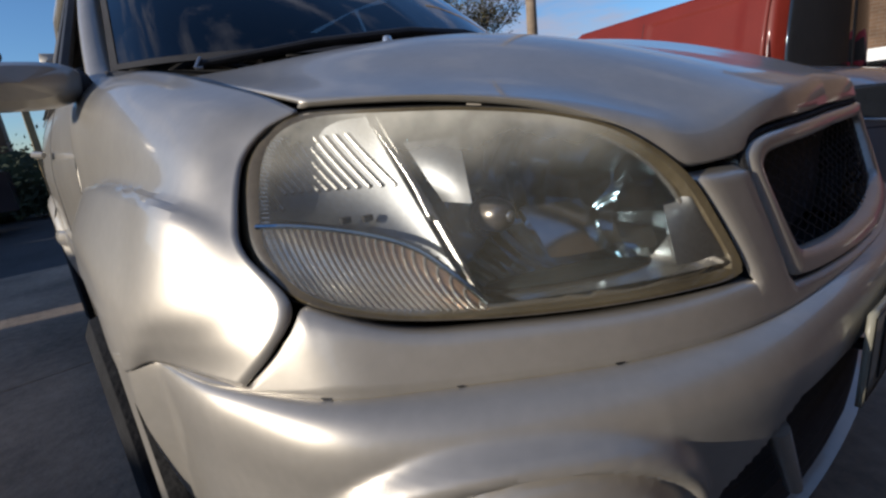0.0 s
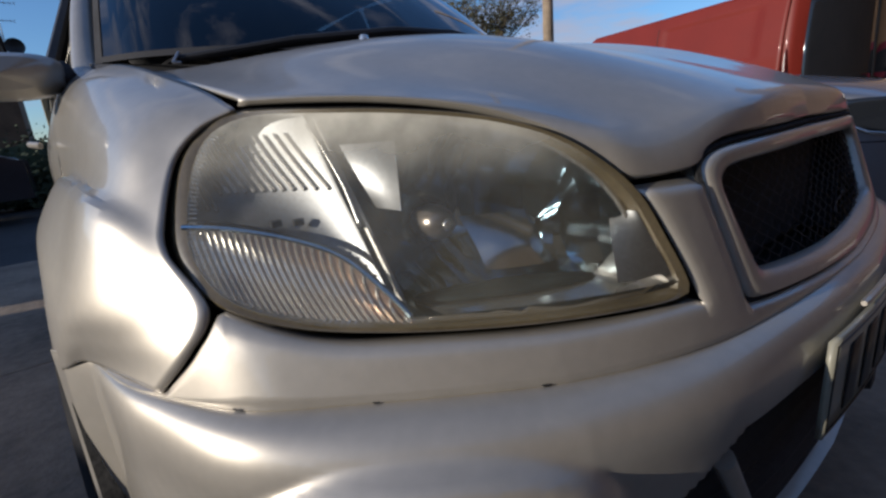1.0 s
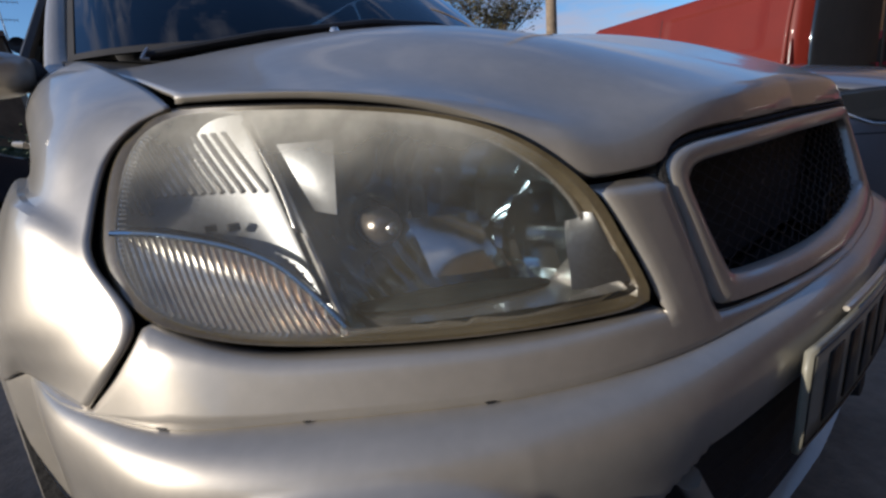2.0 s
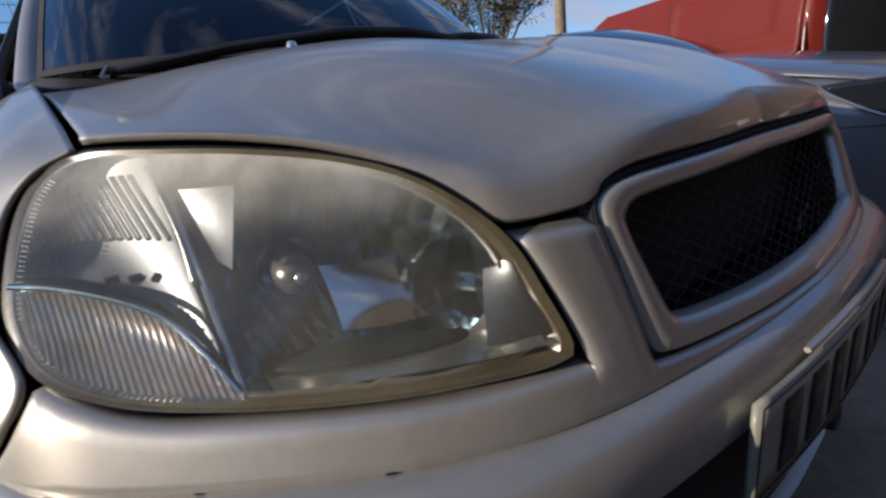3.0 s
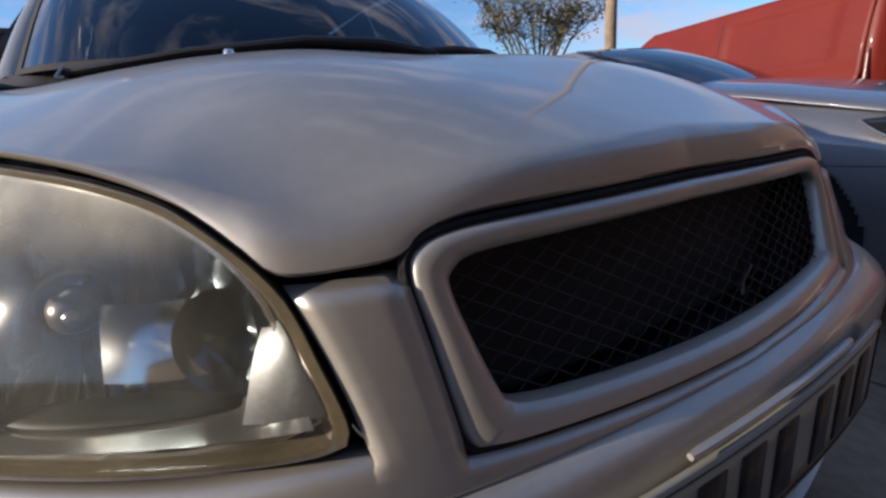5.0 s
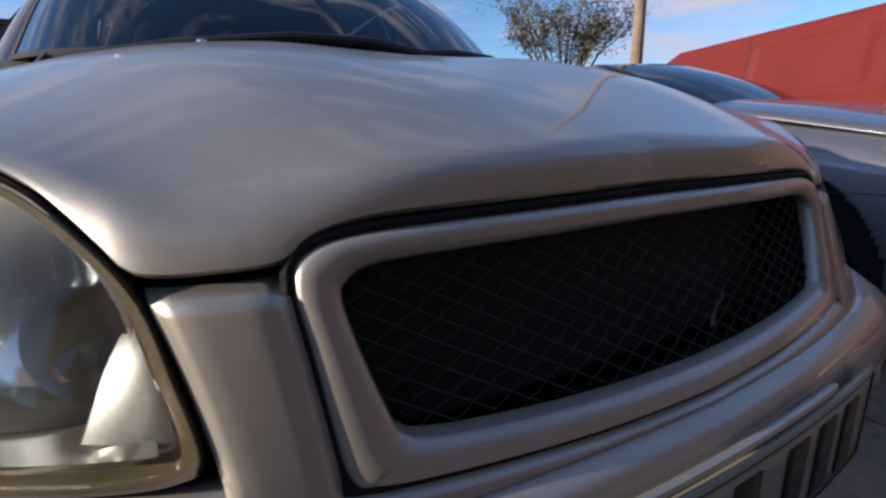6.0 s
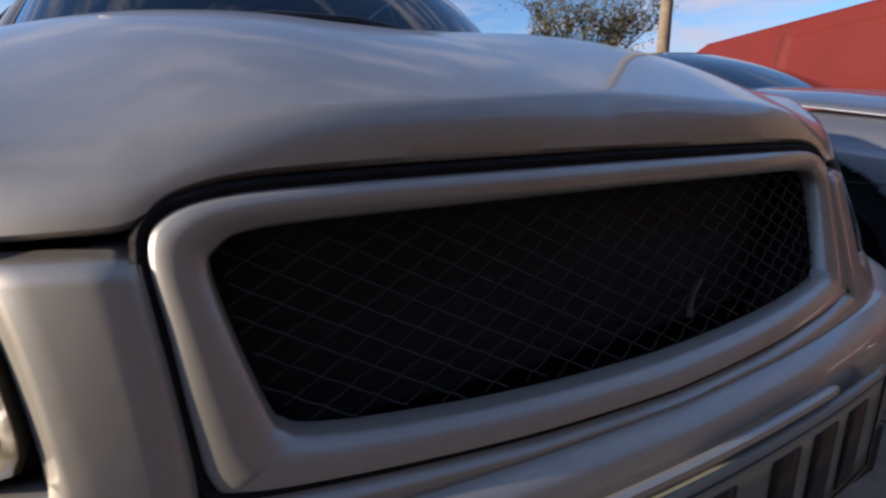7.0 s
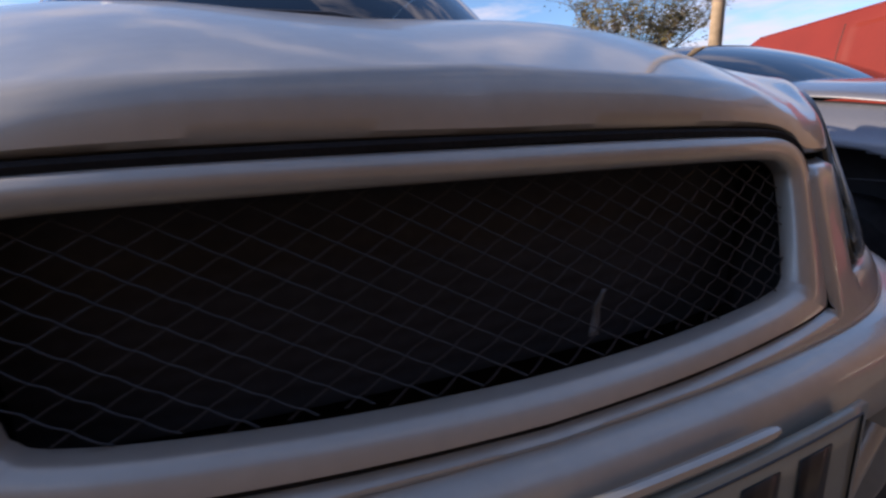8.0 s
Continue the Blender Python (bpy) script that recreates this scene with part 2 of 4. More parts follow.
def nose(x, z):
    a = abs(x)
    k = lean(a)
    if z < 0.72:
        return plan(a) + k * 0.02 + min(k, 0.55) * (z - 0.72)
    return plan(a) + k * (z - 0.70)


def outward(x):
    """The way out of the nose in the plan."""
    a = abs(x)
    d = (plan(a + 0.004) - plan(a - 0.004)) / (0.008 if 0.004 < a < 0.831 else 0.004)
    n = Vector((math.copysign(1, x) * d if a > 0.01 else 0.0, -1, 0))
    return n.normalized()


LAMP = [(-.655, .915), (-.60, .910), (-.55, .902), (-.495, .887), (-.45, .862), (-.41, .815), (-.395, .765), (-.387, .722), (-.402, .712),
        (-.46, .711), (-.54, .712), (-.62, .716), (-.69, .726), (-.735, .748), (-.747, .785), (-.738, .825), (-.715, .875), (-.69, .903)]
lamp_line = path(LAMP, closed=True)
LAMP_MID = np.array((-.565, .806))


def lamp_point(t, r, back):
    """A point of the headlight's face: t round the rim, r from middle to rim, back metres behind the skin."""
    x, z = LAMP_MID + (lamp_line(t) - LAMP_MID) * r
    return (x, nose(x, z) + back, z)


car = thing("hatchback_car", "champagne silver five-door hatchback parked on concrete, hazy headlights", "car")

# bonnet: front edge from the middle to the wing, rear edge at the scuttle
front_edge = path([(0, .853), (-.10, .853), (-.20, .852), (-.275, .849), (-.312, .840), (-.330, .827), (-.365, .824), (-.406, .825), (-.424, .843),
                   (-.455, .874), (-.50, .898), (-.555, .914), (-.605, .922), (-.652, .926)])
rear_edge = path([(0, .70, 1.050), (-.12, .705, 1.051), (-.25, .722, 1.052), (-.38, .768, 1.041), (-.50, .85, 1.029), (-.60, .95, 1.024), (-.695, 1.10, 1.032)])
rise_power = spline([0, .25, .36, .43, .50, .58, .655], [1.5, 2.0, 2.35, 2.2, 1.8, 1.5, 1.5])
roll = spline([0, .27, .32, .38, .44, .52, .66], [.030, .030, .038, .042, .030, .022, .020])
start_y = spline([0, .15, .30, .41, .52, .66], [.070, .074, .089, .137, .196, .390])
start_z = spline([0, .20, .28, .34, .41, .52, .66], [.893, .889, .881, .874, .878, .900, .927])


lip_bend = spline([0, .27, .32, .38, .66], [4.6, 4.6, 3.8, 3.4, 3.2])


def bonnet_point(s, v):
    """s from the middle (0) to the wing (1), v from the front lip to the scuttle."""
    x, z = front_edge(s)
    a = abs(x)
    y = nose(x, z) + 0.004 + 0.009 * step(.40, .47, a)
    end = rear_edge(min(a / 0.652, 1.0))
    w = max(v - .04, 0) / .96
    w = w ** 1.7
    py = lerp(y, end[1], w)
    y0, z0, p = start_y(a), start_z(a), rise_power(a)

    def high(q):
        k = (q - y0) / (end[1] - y0)
        return z0 + (end[2] - z0) * (1 - max(1 - k, 0.0) ** p if k > 0 else p * k)

    d = high(y) - z
    left = max(1 - (py - y) / roll(a), 0.0)
    tuck = max(1 - v / .04, 0.0)
    return (lerp(x, end[0], w), py + .010 * tuck, high(py) - d * left ** lip_bend(a) - .003 * tuck)


def bonnet_sheet(u, v):
    s = abs(2 * u - 1)
    p = bonnet_point(s, v)
    return (p[0] if u < 0.5 else -p[0], p[1], p[2])


mk("bonnet", *grid(bonnet_sheet, 180, 60), paint, car, "bonnet with a raised middle and a rolled front lip", thick=0.005)

# bumper cover: belt under the lamps, panel beside the grille, beam below
CREASE = 0.668
lamp_foot = spline([.378, .40, .46, .54, .62, .69, .735], [.702, .703, .7025, .7035, .707, .717, .740])
HEAD_X = np.linspace(.320, .378, 7)


def belt_top(a):
    if a <= .3195:
        return float(np.interp(a, [0, .12, .25, .30, .3195], [.6715, .6732, .6788, .6822, .6838]))
    if a <= .3781:
        return lerp(.684, .702, (a - .320) / .058)
    if a <= .735:
        return lamp_foot(a)
    return lerp(.740, CREASE + 0.001, min((a - .735) / .0505, 1))


BEAM = [(0.000, 0.000), (-.0025, -.0015), (0.000, -.0035), (0.012, -.005), (0.026, -.010), (0.037, -.019), (0.044, -.030), (0.0475, -.042), (0.0485, -.056), (0.046, -.085), (0.046, -.11), (0.045, -.14),
        (0.044, -.17), (0.042, -.20), (0.036, -.24), (0.022, -.28), (-.005, -.32), (-.06, -.36)]
beam_line = path([(o, z) for o, z in BEAM])
FINE_BEAM = [beam_line(k / 84) for k in range(1, 85)]
reach = spline([0, .25, .36, .46, .55, .70, .78, .835], [.62, .64, .74, .92, 1, .9, .45, .1])


def hollow(x, z):
    """How deep the beam is hollowed, or bulged where negative, round the fog lamp and at the lower air openings."""
    a = abs(x)
    e = (abs((a - .620) / .132) ** 2.5 + abs((z - .543) / .098) ** 2.5) ** .4
    r = math.hypot((a - .612) / .100, (z - .541) / .072)
    boss = -.020 * (1 - step(.84, 1.0, e)) + .013 * (1 - step(1.0, 1.14, r)) - .015 * (1 - step(.82, 1.0, r)) + .060 * (1 - step(.56, .70, r))
    gap = .10 * step(0, .010, min(.602, .628 - .615 * (a - .34)) - z) * step(.48, .47, a) * step(.36, .375, z)
    return max(gap, boss) if gap > .002 else boss


def bumper_column(x):
    a = abs(x)
    n = outward(x)
    zt = belt_top(a)
    beside = .3195 < a < .3785
    rows = []
    for dz, inn in ((0.0, .022), (0.0, .006), (-.004, .001)):
        inn = 0.0 if beside else inn * (0.3 if a > .735 else 1)
        dz = 0.0 if beside else dz
        z = max(zt + dz, CREASE)
        rows.append(Vector((x, nose(x, z), z)) - n * inn)
    for k in range(1, 7):
        z = lerp(max(zt - .004, CREASE), CREASE, k / 6)
        rows.append(Vector((x, nose(x, z), z)))
    foot = Vector((x, nose(x, CREASE), CREASE))
    for out, dz in FINE_BEAM:
        z = CREASE + dz
        rows.append(Vector((x, foot.y, z)) + n * (out * reach(a) - hollow(x, z)))
    return rows


def bumper_piece():
    xs = sorted(set([round(v, 5) for v in np.concatenate([np.linspace(0, .3195, 60), HEAD_X, np.linspace(.3785, .76, 130), np.linspace(.763, .7855, 10), np.linspace(.79, .833, 12)])]))
    cols = [bumper_column(-a) for a in xs]
    end = [Vector((-.868, .553, p.z)) for p in cols[-1]]
    for p in end:
        d = CREASE - p.z
        p.y -= 0.30 * max(d - .03, 0) * 0.5
        p.x += 0.12 * max(d - .20, 0)
    mid = [lerp(p, q, 0.5) + Vector((-.006, 0, 0)) for p, q in zip(cols[-1], end)]
    cols += [mid, end]
    half = [[tuple(p) for p in c] for c in cols]
    verts, faces, m = [], [], len(half[0])
    for c in half:
        verts += c
    for i in range(len(half) - 1):
        faces += [(i * m + j, (i + 1) * m + j, (i + 1) * m + j + 1, i * m + j + 1) for j in range(m - 1)]
    left = path([(-.4045, .813), (-.390, .765), (-.381, .722), (-.378, .702)])
    right = path([(-.3300, .813), (-.3228, .75), (-.3188, .71), (-.3175, .684)])

    def panel(u, v):
        x, z = lerp(left(v), right(v), u)
        if v == 1.0:
            x = -HEAD_X[::-1][round(u * 6)]
            z = belt_top(abs(x))
        inn = 0.012 * (1 - min(v / 0.06, 1)) ** 2
        edge = 0.004 * (max(0, 1 - u / 0.12) ** 2 + max(0, (u - 0.9) / 0.1) ** 2) * (1 if v < 1 else 0)
        return (x, nose(x, z) + inn + edge, z)

    return joined((verts, faces), grid(panel, 6, 16))


piece = bumper_piece()
mk("front_bumper", *joined(piece, mirrored(piece, 1)), paint, car, "bumper cover with a stepped ledge and round fog lamp recesses", thick=0.003, angle=58)

# stone chips along the ledge
for cx, size in ((-.743, .0050), (-.541, .0042), (-.655, .0030)):
    n = outward(cx)
    along = Vector((-n.y, n.x, 0))
    at = Vector((cx, nose(cx, CREASE), CREASE - .001)) + n * .0012
    pts = [at + along * size * math.cos(w) * (1 + .35 * math.sin(3 * w)) + Vector((0, 0, size * .42 * math.sin(w) * (1 + .3 * math.cos(2 * w)))) for w in [2 * math.pi * k / 11 for k in range(11)]]
    mk("paint_chip", [tuple(p) for p in pts], [tuple(range(11))], black_plastic, car, "dark stone chip in the paint", smooth=False, thick=0.0008)

# near-black blocks put in for the shade behind the gaps
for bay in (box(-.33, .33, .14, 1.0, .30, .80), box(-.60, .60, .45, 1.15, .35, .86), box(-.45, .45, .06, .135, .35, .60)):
    mk("bay_shade_block", *bay, void, car, smooth=False)


def seal_strip(u, v):
    x, z = front_edge(abs(2 * u - 1))
    x = x if u < 0.5 else -x
    return (x, nose(x, z) + 0.030 + 0.02 * v, z - 0.025 + 0.004 * v)


# added plates that stop sun leaking in beside the grille
for side in (-1, 1):
    mk("sun_block_plate", *mirrored(box(-.352, -.334, .070, .30, .62, .815), side), void, car, smooth=False)
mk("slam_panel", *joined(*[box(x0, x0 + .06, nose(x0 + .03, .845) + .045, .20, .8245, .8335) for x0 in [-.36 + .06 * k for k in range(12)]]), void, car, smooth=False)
mk("bonnet_seal", *grid(seal_strip, 100, 3), rubber, car, thick=0.006)

# grille
OUT = [(0, .842), (-.12, .842), (-.22, .841), (-.285, .838), (-.316, .829), (-.3265, .811), (-.322, .77), (-.317, .72), (-.3125, .694), (-.300, .687), (-.25, .683), (-.12, .677), (0, .675)]
INN = [(0, .821), (-.12, .821), (-.22, .820), (-.275, .817), (-.2925, .809), (-.2975, .797), (-.290, .760), (-.278, .720), (-.272, .712), (-.260, .707), (-.215, .702), (-.11, .696), (0, .694)]
ring_out = path(OUT + [(-x, z) for x, z in OUT[-2:0:-1]], closed=True, even=False)
ring_in = path(INN + [(-x, z) for x, z in INN[-2:0:-1]], closed=True, even=False)


def grille_ring(u, v):
    o, i = ring_out(u), ring_in(u)
    k = {0: (0, .020), 1: (0, .006), 2: (.05, -.001), 3: (.16, -.005), 4: (.62, -.004), 5: (.92, .000), 6: (.985, .004), 7: (1.0, .016)}[round(v * 7)]
    x, z = lerp(o, i, k[0])
    return (x, nose(x, z) + k[1] + .004, z)


grille = mk("grille", *grid(grille_ring, 240, 7, wrap=True), paint, car, "painted grille surround", angle=60)


# black tube laid in the gap round the surround to draw its shade
def gap_line_at(u):
    x, z = ring_out(u)
    d = Vector((x, 0, (z - .76) * 2.2)).normalized() * .0032
    return (x + d.x, nose(x, z) + .0075, z + d.z)


mk("gap_shade_line", *tube([gap_line_at(k / 200) for k in range(201)], .0042, 6), rubber, grille, "black gap seal round the surround")


def in_ring(x, z):
    a = abs(x)
    top = np.interp(a, [0, .22, .275, .2925, .2975], [.821, .820, .817, .809, .797])
    foot = np.interp(a, [0, .215, .259, .271, .278, .290, .2975], [.694, .702, .707, .712, .719, .759, .797])
    return a < .2975 and foot <= z <= top


def wires(slope):
    pieces = []
    pitch, rise = 0.031, 0.55
    for k in range(-20, 21):
        run = []
        for j in range(40):
            z = .694 + .0035 * j
            x = k * pitch + slope * (z - .765) / rise
            if in_ring(x, z):
                run.append((x, nose(x, z) + 0.0175 + slope * 0.0008 + 0.0012 * math.sin(z * 600), z))
        if len(run) > 2:
            pieces.append(tube(run, 0.00062, 5))
    return joined(*pieces)


mk("mesh_insert", *joined(wires(1), wires(-1)), mesh_black, grille, "black diamond wire mesh")
# dark sheet whose colour carries the shade of the grille cavity
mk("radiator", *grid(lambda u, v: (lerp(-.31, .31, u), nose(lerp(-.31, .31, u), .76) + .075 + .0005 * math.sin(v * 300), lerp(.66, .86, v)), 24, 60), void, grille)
shred = path([(.060, .708), (.064, .720), (.062, .732), (.065, .743)])
mk("paper_scrap", *grid(lambda u, v: (shred(v)[0] + (u - .5) * (.006 * (1 - v) + .002), nose(.05, .74) + .012 + .003 * math.sin(v * 5), shred(v)[1]), 3, 10), scrap, grille, "pale shred caught in the mesh", thick=0.001)


BULB = np.array((-.537, .791))
LINE = [lamp_line(k / 72) - LAMP_MID for k in range(72)]


def rim(w):
    """Where a ray from the bulb meets the edge of the bowl."""
    d = np.array((math.cos(w), math.sin(w)))
    lo, hi = 0.01, 0.2
    for _ in range(24):
        m = (lo + hi) / 2
        q = BULB + d * m
        a = (q - LAMP_MID)
        edge = max(LINE, key=lambda e: float(np.dot(a, e)) / float(np.linalg.norm(e)))
        inside = np.linalg.norm(a) < 0.92 * np.linalg.norm(edge) and q[0] > -.606
        lo, hi = (m, hi) if inside else (lo, m)
    return BULB + d * lo

RIMS = [rim(2 * math.pi * k / 56) for k in range(56)]


# headlights
def headlight(side):
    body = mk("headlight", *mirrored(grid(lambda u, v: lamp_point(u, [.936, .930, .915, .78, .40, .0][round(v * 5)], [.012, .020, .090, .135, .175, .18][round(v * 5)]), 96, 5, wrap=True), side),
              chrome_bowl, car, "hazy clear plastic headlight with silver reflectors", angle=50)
    mk("bezel", *mirrored(grid(lambda u, v: lamp_point(u, [1.0, .998, .985, .942, .930][round(v * 4)], [.030, .004, .000, .003, .016][round(v * 4)]), 96, 4, wrap=True), side), bezel, body, "yellowed plastic edge of the lens")
    mk("seal", *mirrored(grid(lambda u, v: lamp_point(u, [1.010, 1.017, 1.003, .998][round(v * 3)], [.030, .012, .008, .020][round(v * 3)]), 96, 3, wrap=True), side), rubber, body, "black rubber seal")
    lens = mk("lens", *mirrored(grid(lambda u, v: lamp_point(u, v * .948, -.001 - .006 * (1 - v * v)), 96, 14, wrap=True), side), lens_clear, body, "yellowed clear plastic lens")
    lens.visible_shadow = False
    # main bowl, cut in large flat facets
    mid = BULB

    def part_way(x, z):
        """How far out a point lies between the bulb (0) and the bowl's rim (1)."""
        d = np.array((x, z)) - BULB
        k = (math.atan2(d[1], d[0]) / (2 * math.pi)) % 1.0 * 56
        r = lerp(np.linalg.norm(RIMS[int(k) % 56] - BULB), np.linalg.norm(RIMS[(int(k) + 1) % 56] - BULB), k % 1.0)
        return float(np.linalg.norm(d) / r)

    strips = []
    for k in range(11):
        x0, x1 = -.6055 + .0181 * k, -.6055 + .0181 * (k + 1)

        def strip(u, v):
            x = lerp(x0, x1, u)
            zs = [.70 + .002 * j for j in range(110) if part_way(x, .70 + .002 * j) < 1.0]
            z = lerp(zs[0], zs[-1], v) if zs else .79
            w = min(part_way(x, z), 1.0)
            return (x, nose(x, z) + .018 + .105 * (1 - w ** 1.7) - .0028 * math.sin(math.pi * u) + .0012 * math.sin(z * 130 + k), z)

        strips.append(grid(strip, 5, 26))
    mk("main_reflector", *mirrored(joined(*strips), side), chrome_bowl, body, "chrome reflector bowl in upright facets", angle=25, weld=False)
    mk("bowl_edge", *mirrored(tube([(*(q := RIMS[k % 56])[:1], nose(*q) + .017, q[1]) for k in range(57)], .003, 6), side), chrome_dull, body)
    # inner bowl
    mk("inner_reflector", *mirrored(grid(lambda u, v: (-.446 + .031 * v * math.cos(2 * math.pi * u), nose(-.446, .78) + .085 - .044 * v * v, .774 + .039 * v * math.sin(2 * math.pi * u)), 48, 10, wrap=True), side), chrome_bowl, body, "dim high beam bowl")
    yb = nose(*mid)
    mk("bulb_collar", *mirrored(lathe([(.031, .112), (.032, .095), (.030, .086), (.0265, .085), (.025, .095), (.024, .11)], 36, "y", (mid[0], yb, mid[1])), side), chrome_bowl, body)
    mk("bulb", *mirrored(lathe([(.0001, .050), (.006, .0508), (.012, .0545), (.0165, .061), (.0185, .070), (.0180, .082), (.014, .094), (.0001, .098)], 32, "y", (mid[0], yb, mid[1])), side), bulb_silver, body, "round silvered bulb")
    mk("bulb_tip", *mirrored(lathe([(.0001, .0470), (.0040, .0478), (.0062, .0505), (.0066, .054)], 20, "y", (mid[0], yb, mid[1])), side), chrome_dull, body)
    # bright wall between the chambers, running back into the lamp
    near_line = path([(-.616, .897), (-.613, .868), (-.611, .835), (-.613, .800)])

    def blade(u, v):
        x, z = near_line(v)
        return (x + .016 * u, nose(x, z) + .008 + .050 * u * (.30 + .70 * v), z)

    mk("divider", *mirrored(grid(blade, 8, 16), side), chrome_dull, body, "broad bright chrome divider", thick=.003)
    xs = np.linspace(0, 1, 200)
    rim = [LAMP_MID + (lamp_line(k) - LAMP_MID) * .955 for k in xs]
    edge = sorted([(p[0], p[1]) for p in rim if p[0] < -.60 and p[1] < .79])
    crown = sorted([(p[0], p[1]) for p in rim if p[0] < -.60 and p[1] > .79])
    split = path([(-.744, .812), (-.706, .808), (-.664, .795), (-.638, .780), (-.624, .760), (-.612, .735), (-.606, .716)])
    ridge = [tuple(split(k / 40)) for k in range(41)]

    def low(x):
        return float(np.interp(x, [p[0] for p in edge], [p[1] for p in edge]))

    def high(x):
        return float(np.interp(x, [p[0] for p in ridge], [p[1] for p in ridge]))

    def over(x):
        return float(np.interp(x, [p[0] for p in crown], [p[1] for p in crown]))

    # fluted side chamber with its bulb hole
    def flute(u, v):
        x = lerp(-.738, -.612, u)
        z = lerp(high(x) + .003, max(over(x), high(x) + .004), v)
        return (x, nose(x, z) + .020 + .040 * math.sin(math.pi * min(u, 1)) ** .7 * max(math.sin(math.pi * (.12 + .80 * v)), 0.0) ** .6 , z)

    mk("side_reflector", *mirrored(grid(flute, 190, 30), side), chrome_dimmed, body, "fluted reflector with a bulb hole", angle=60)
    ribs = []
    for k in range(17):
        x0 = -.7275 + .0066 * k
        run = []
        for j in range(9):
            z = lerp(high(x0) + .012 if k < 5 else .834, over(x0) - .010 if k < 5 else .889, j / 8)
            x = x0 - (.05 if k < 5 else .20) * (z - .862)
            a, b = high(x) + .003, over(x)
            run.append(Vector(flute((x + .738) / .126, min(max((z - a) / (b - a), 0), 1))) + Vector((0, -.0012 if k < 5 else -.003, 0)))
        ribs.append(tube(run, .0021, 8))
    mk("side_flutes", *mirrored(joined(*ribs), side), chrome_dull, body, "row of upright flutes")
    hx, hz = -.706, .865
    mk("bulb_hole", *mirrored(lathe([(.0001, .0), (.0075, .0), (.009, .004)], 20, "y", (hx, nose(hx, hz) + .052, hz)), side), void, body)
    for bx in (-.664, -.648):
        mk("clip", *mirrored(box(bx - .005, bx + .005, nose(bx, .806) + .024, nose(bx, .806) + .03, .803, .809), side), black_plastic, body, smooth=False)

    prisms = []
    for k in range(64):
        t = lerp(.66, .955, k / 63)
        prisms.append(tube([lamp_point(t, r, .004) for r in (.900, .915, .932)], [.0005, .0007, .0005], 5))
    mk("edge_prisms", *mirrored(joined(*prisms), side), chrome_dull, body, "fine moulded prisms along the lens edge")

    # ribbed indicator under the side chamber
    def rib(u, v):
        x = lerp(-.741, -.6065, u)
        z = lerp(low(x), max(high(x), low(x) + .001), v)
        return (x, nose(x, z) + .006, z)

    ind = mk("indicator", *mirrored(grid(rib, 60, 8), side), lens_rib, body, "clear indicator lens", angle=60)
    ind.visible_shadow = False

    def cup(u, v):
        x = lerp(-.741, -.6065, u)
        z = lerp(low(x), max(high(x), low(x) + .001), v)
        swell = math.sin(math.pi * u) ** .5 * math.sin(math.pi * (.05 + .9 * v)) ** .8
        return (x, nose(x, z) + .012 + .026 * swell , z)

    # dark refracted bands between the flutes are coloured in here
    cup_piece = mk("indicator_reflector", *mirrored(grid(cup, 60, 20), side), groove_brown, body, "brown backing of the indicator", angle=80)
    bars = []
    for k in range(27):
        u = (k + .6) / 27.2
        run = [Vector(cup(u, j / 12)) + Vector((0, -.0022, 0)) for j in range(13)]
        if (run[-1] - run[0]).length > .008:
            bars.append(tube(run, .00165, 8))
    mk("flutes", *mirrored(joined(*bars), side), chrome_warm, cup_piece, "upright silver flutes")
    mk("rim_bar", *mirrored(tube([(x, nose(x, z) + .003, z) for x, z in ridge[2:38]], .0030, 8), side), chrome_bowl, body, "moulded edge above the indicator")
    mk("lower_shield", *mirrored(grid(lambda u, v: (-.512 + .078 * v * math.cos(2 * math.pi * u), nose(-.512, .735) + .048 + .027 * v * math.sin(2 * math.pi * u) - .52 * .078 * v * math.cos(2 * math.pi * u), .737 - .004 * v * v), 40, 4, wrap=True), side), shield, body, "dark oval shield under the bulb", thick=.002)
    # bright tray along the foot and at the inner lower corner
    mk("tray", *mirrored(grid(lambda u, v: ((x := lerp(-.59, -.409, u)), nose(x, .72) + .004 + .060 * v * (1 - .3 * u), .7285 + .003 * v + .030 * v * step(.78, 1.0, u)), 30, 6), side), chrome_dull, body, "bright silver tray")
    # pale end wall beside the grille, narrowing upwards
    tail = [p for p in rim if p[0] > -.50]
    tip = max(tail, key=lambda p: p[0])
    slope = sorted((p[1], p[0]) for p in tail if p[1] >= tip[1])

    def end_wall(u, v):
        z = lerp(tip[1] + .004, tip[1] + .064, v)
        x = float(np.interp(z, [p[0] for p in slope], [p[1] for p in slope])) - .004
        w = .046 * (1 - v) ** .8 + .002
        return (x - w * (1 - u), nose(x, z) + .006 + .026 * (1 - u) ** 1.3, z)

    mk("end_wall", *mirrored(grid(end_wall, 10, 12), side), chrome_dimmed, body, "pale silver end wall")

    def facet(u, v):
        z = lerp(.748, .796, v)
        x = lerp(-.524 + .004 * v, -.446 - math.sqrt(max(.034 ** 2 - (z - .774) ** 2, 0)) + .010, u)
        return (x, nose(-.495, .76) + .082 - .034 * u + .040 * (v - .5) - .006 * math.sin(u * 3) - .003 * math.sin(v * 3), z)

    mk("corner_facet", *mirrored(grid(lambda u, v: (lerp(lerp(-.599, -.590, v), lerp(-.564, -.588, v), u), nose(lerp(-.599, -.567, u), lerp(.874, .814, v)) + .016 - .008 * u + .004 * v, lerp(.874, .814, v)), 6, 8), side), chrome_dimmed, body, "pale wedge beside the divider")
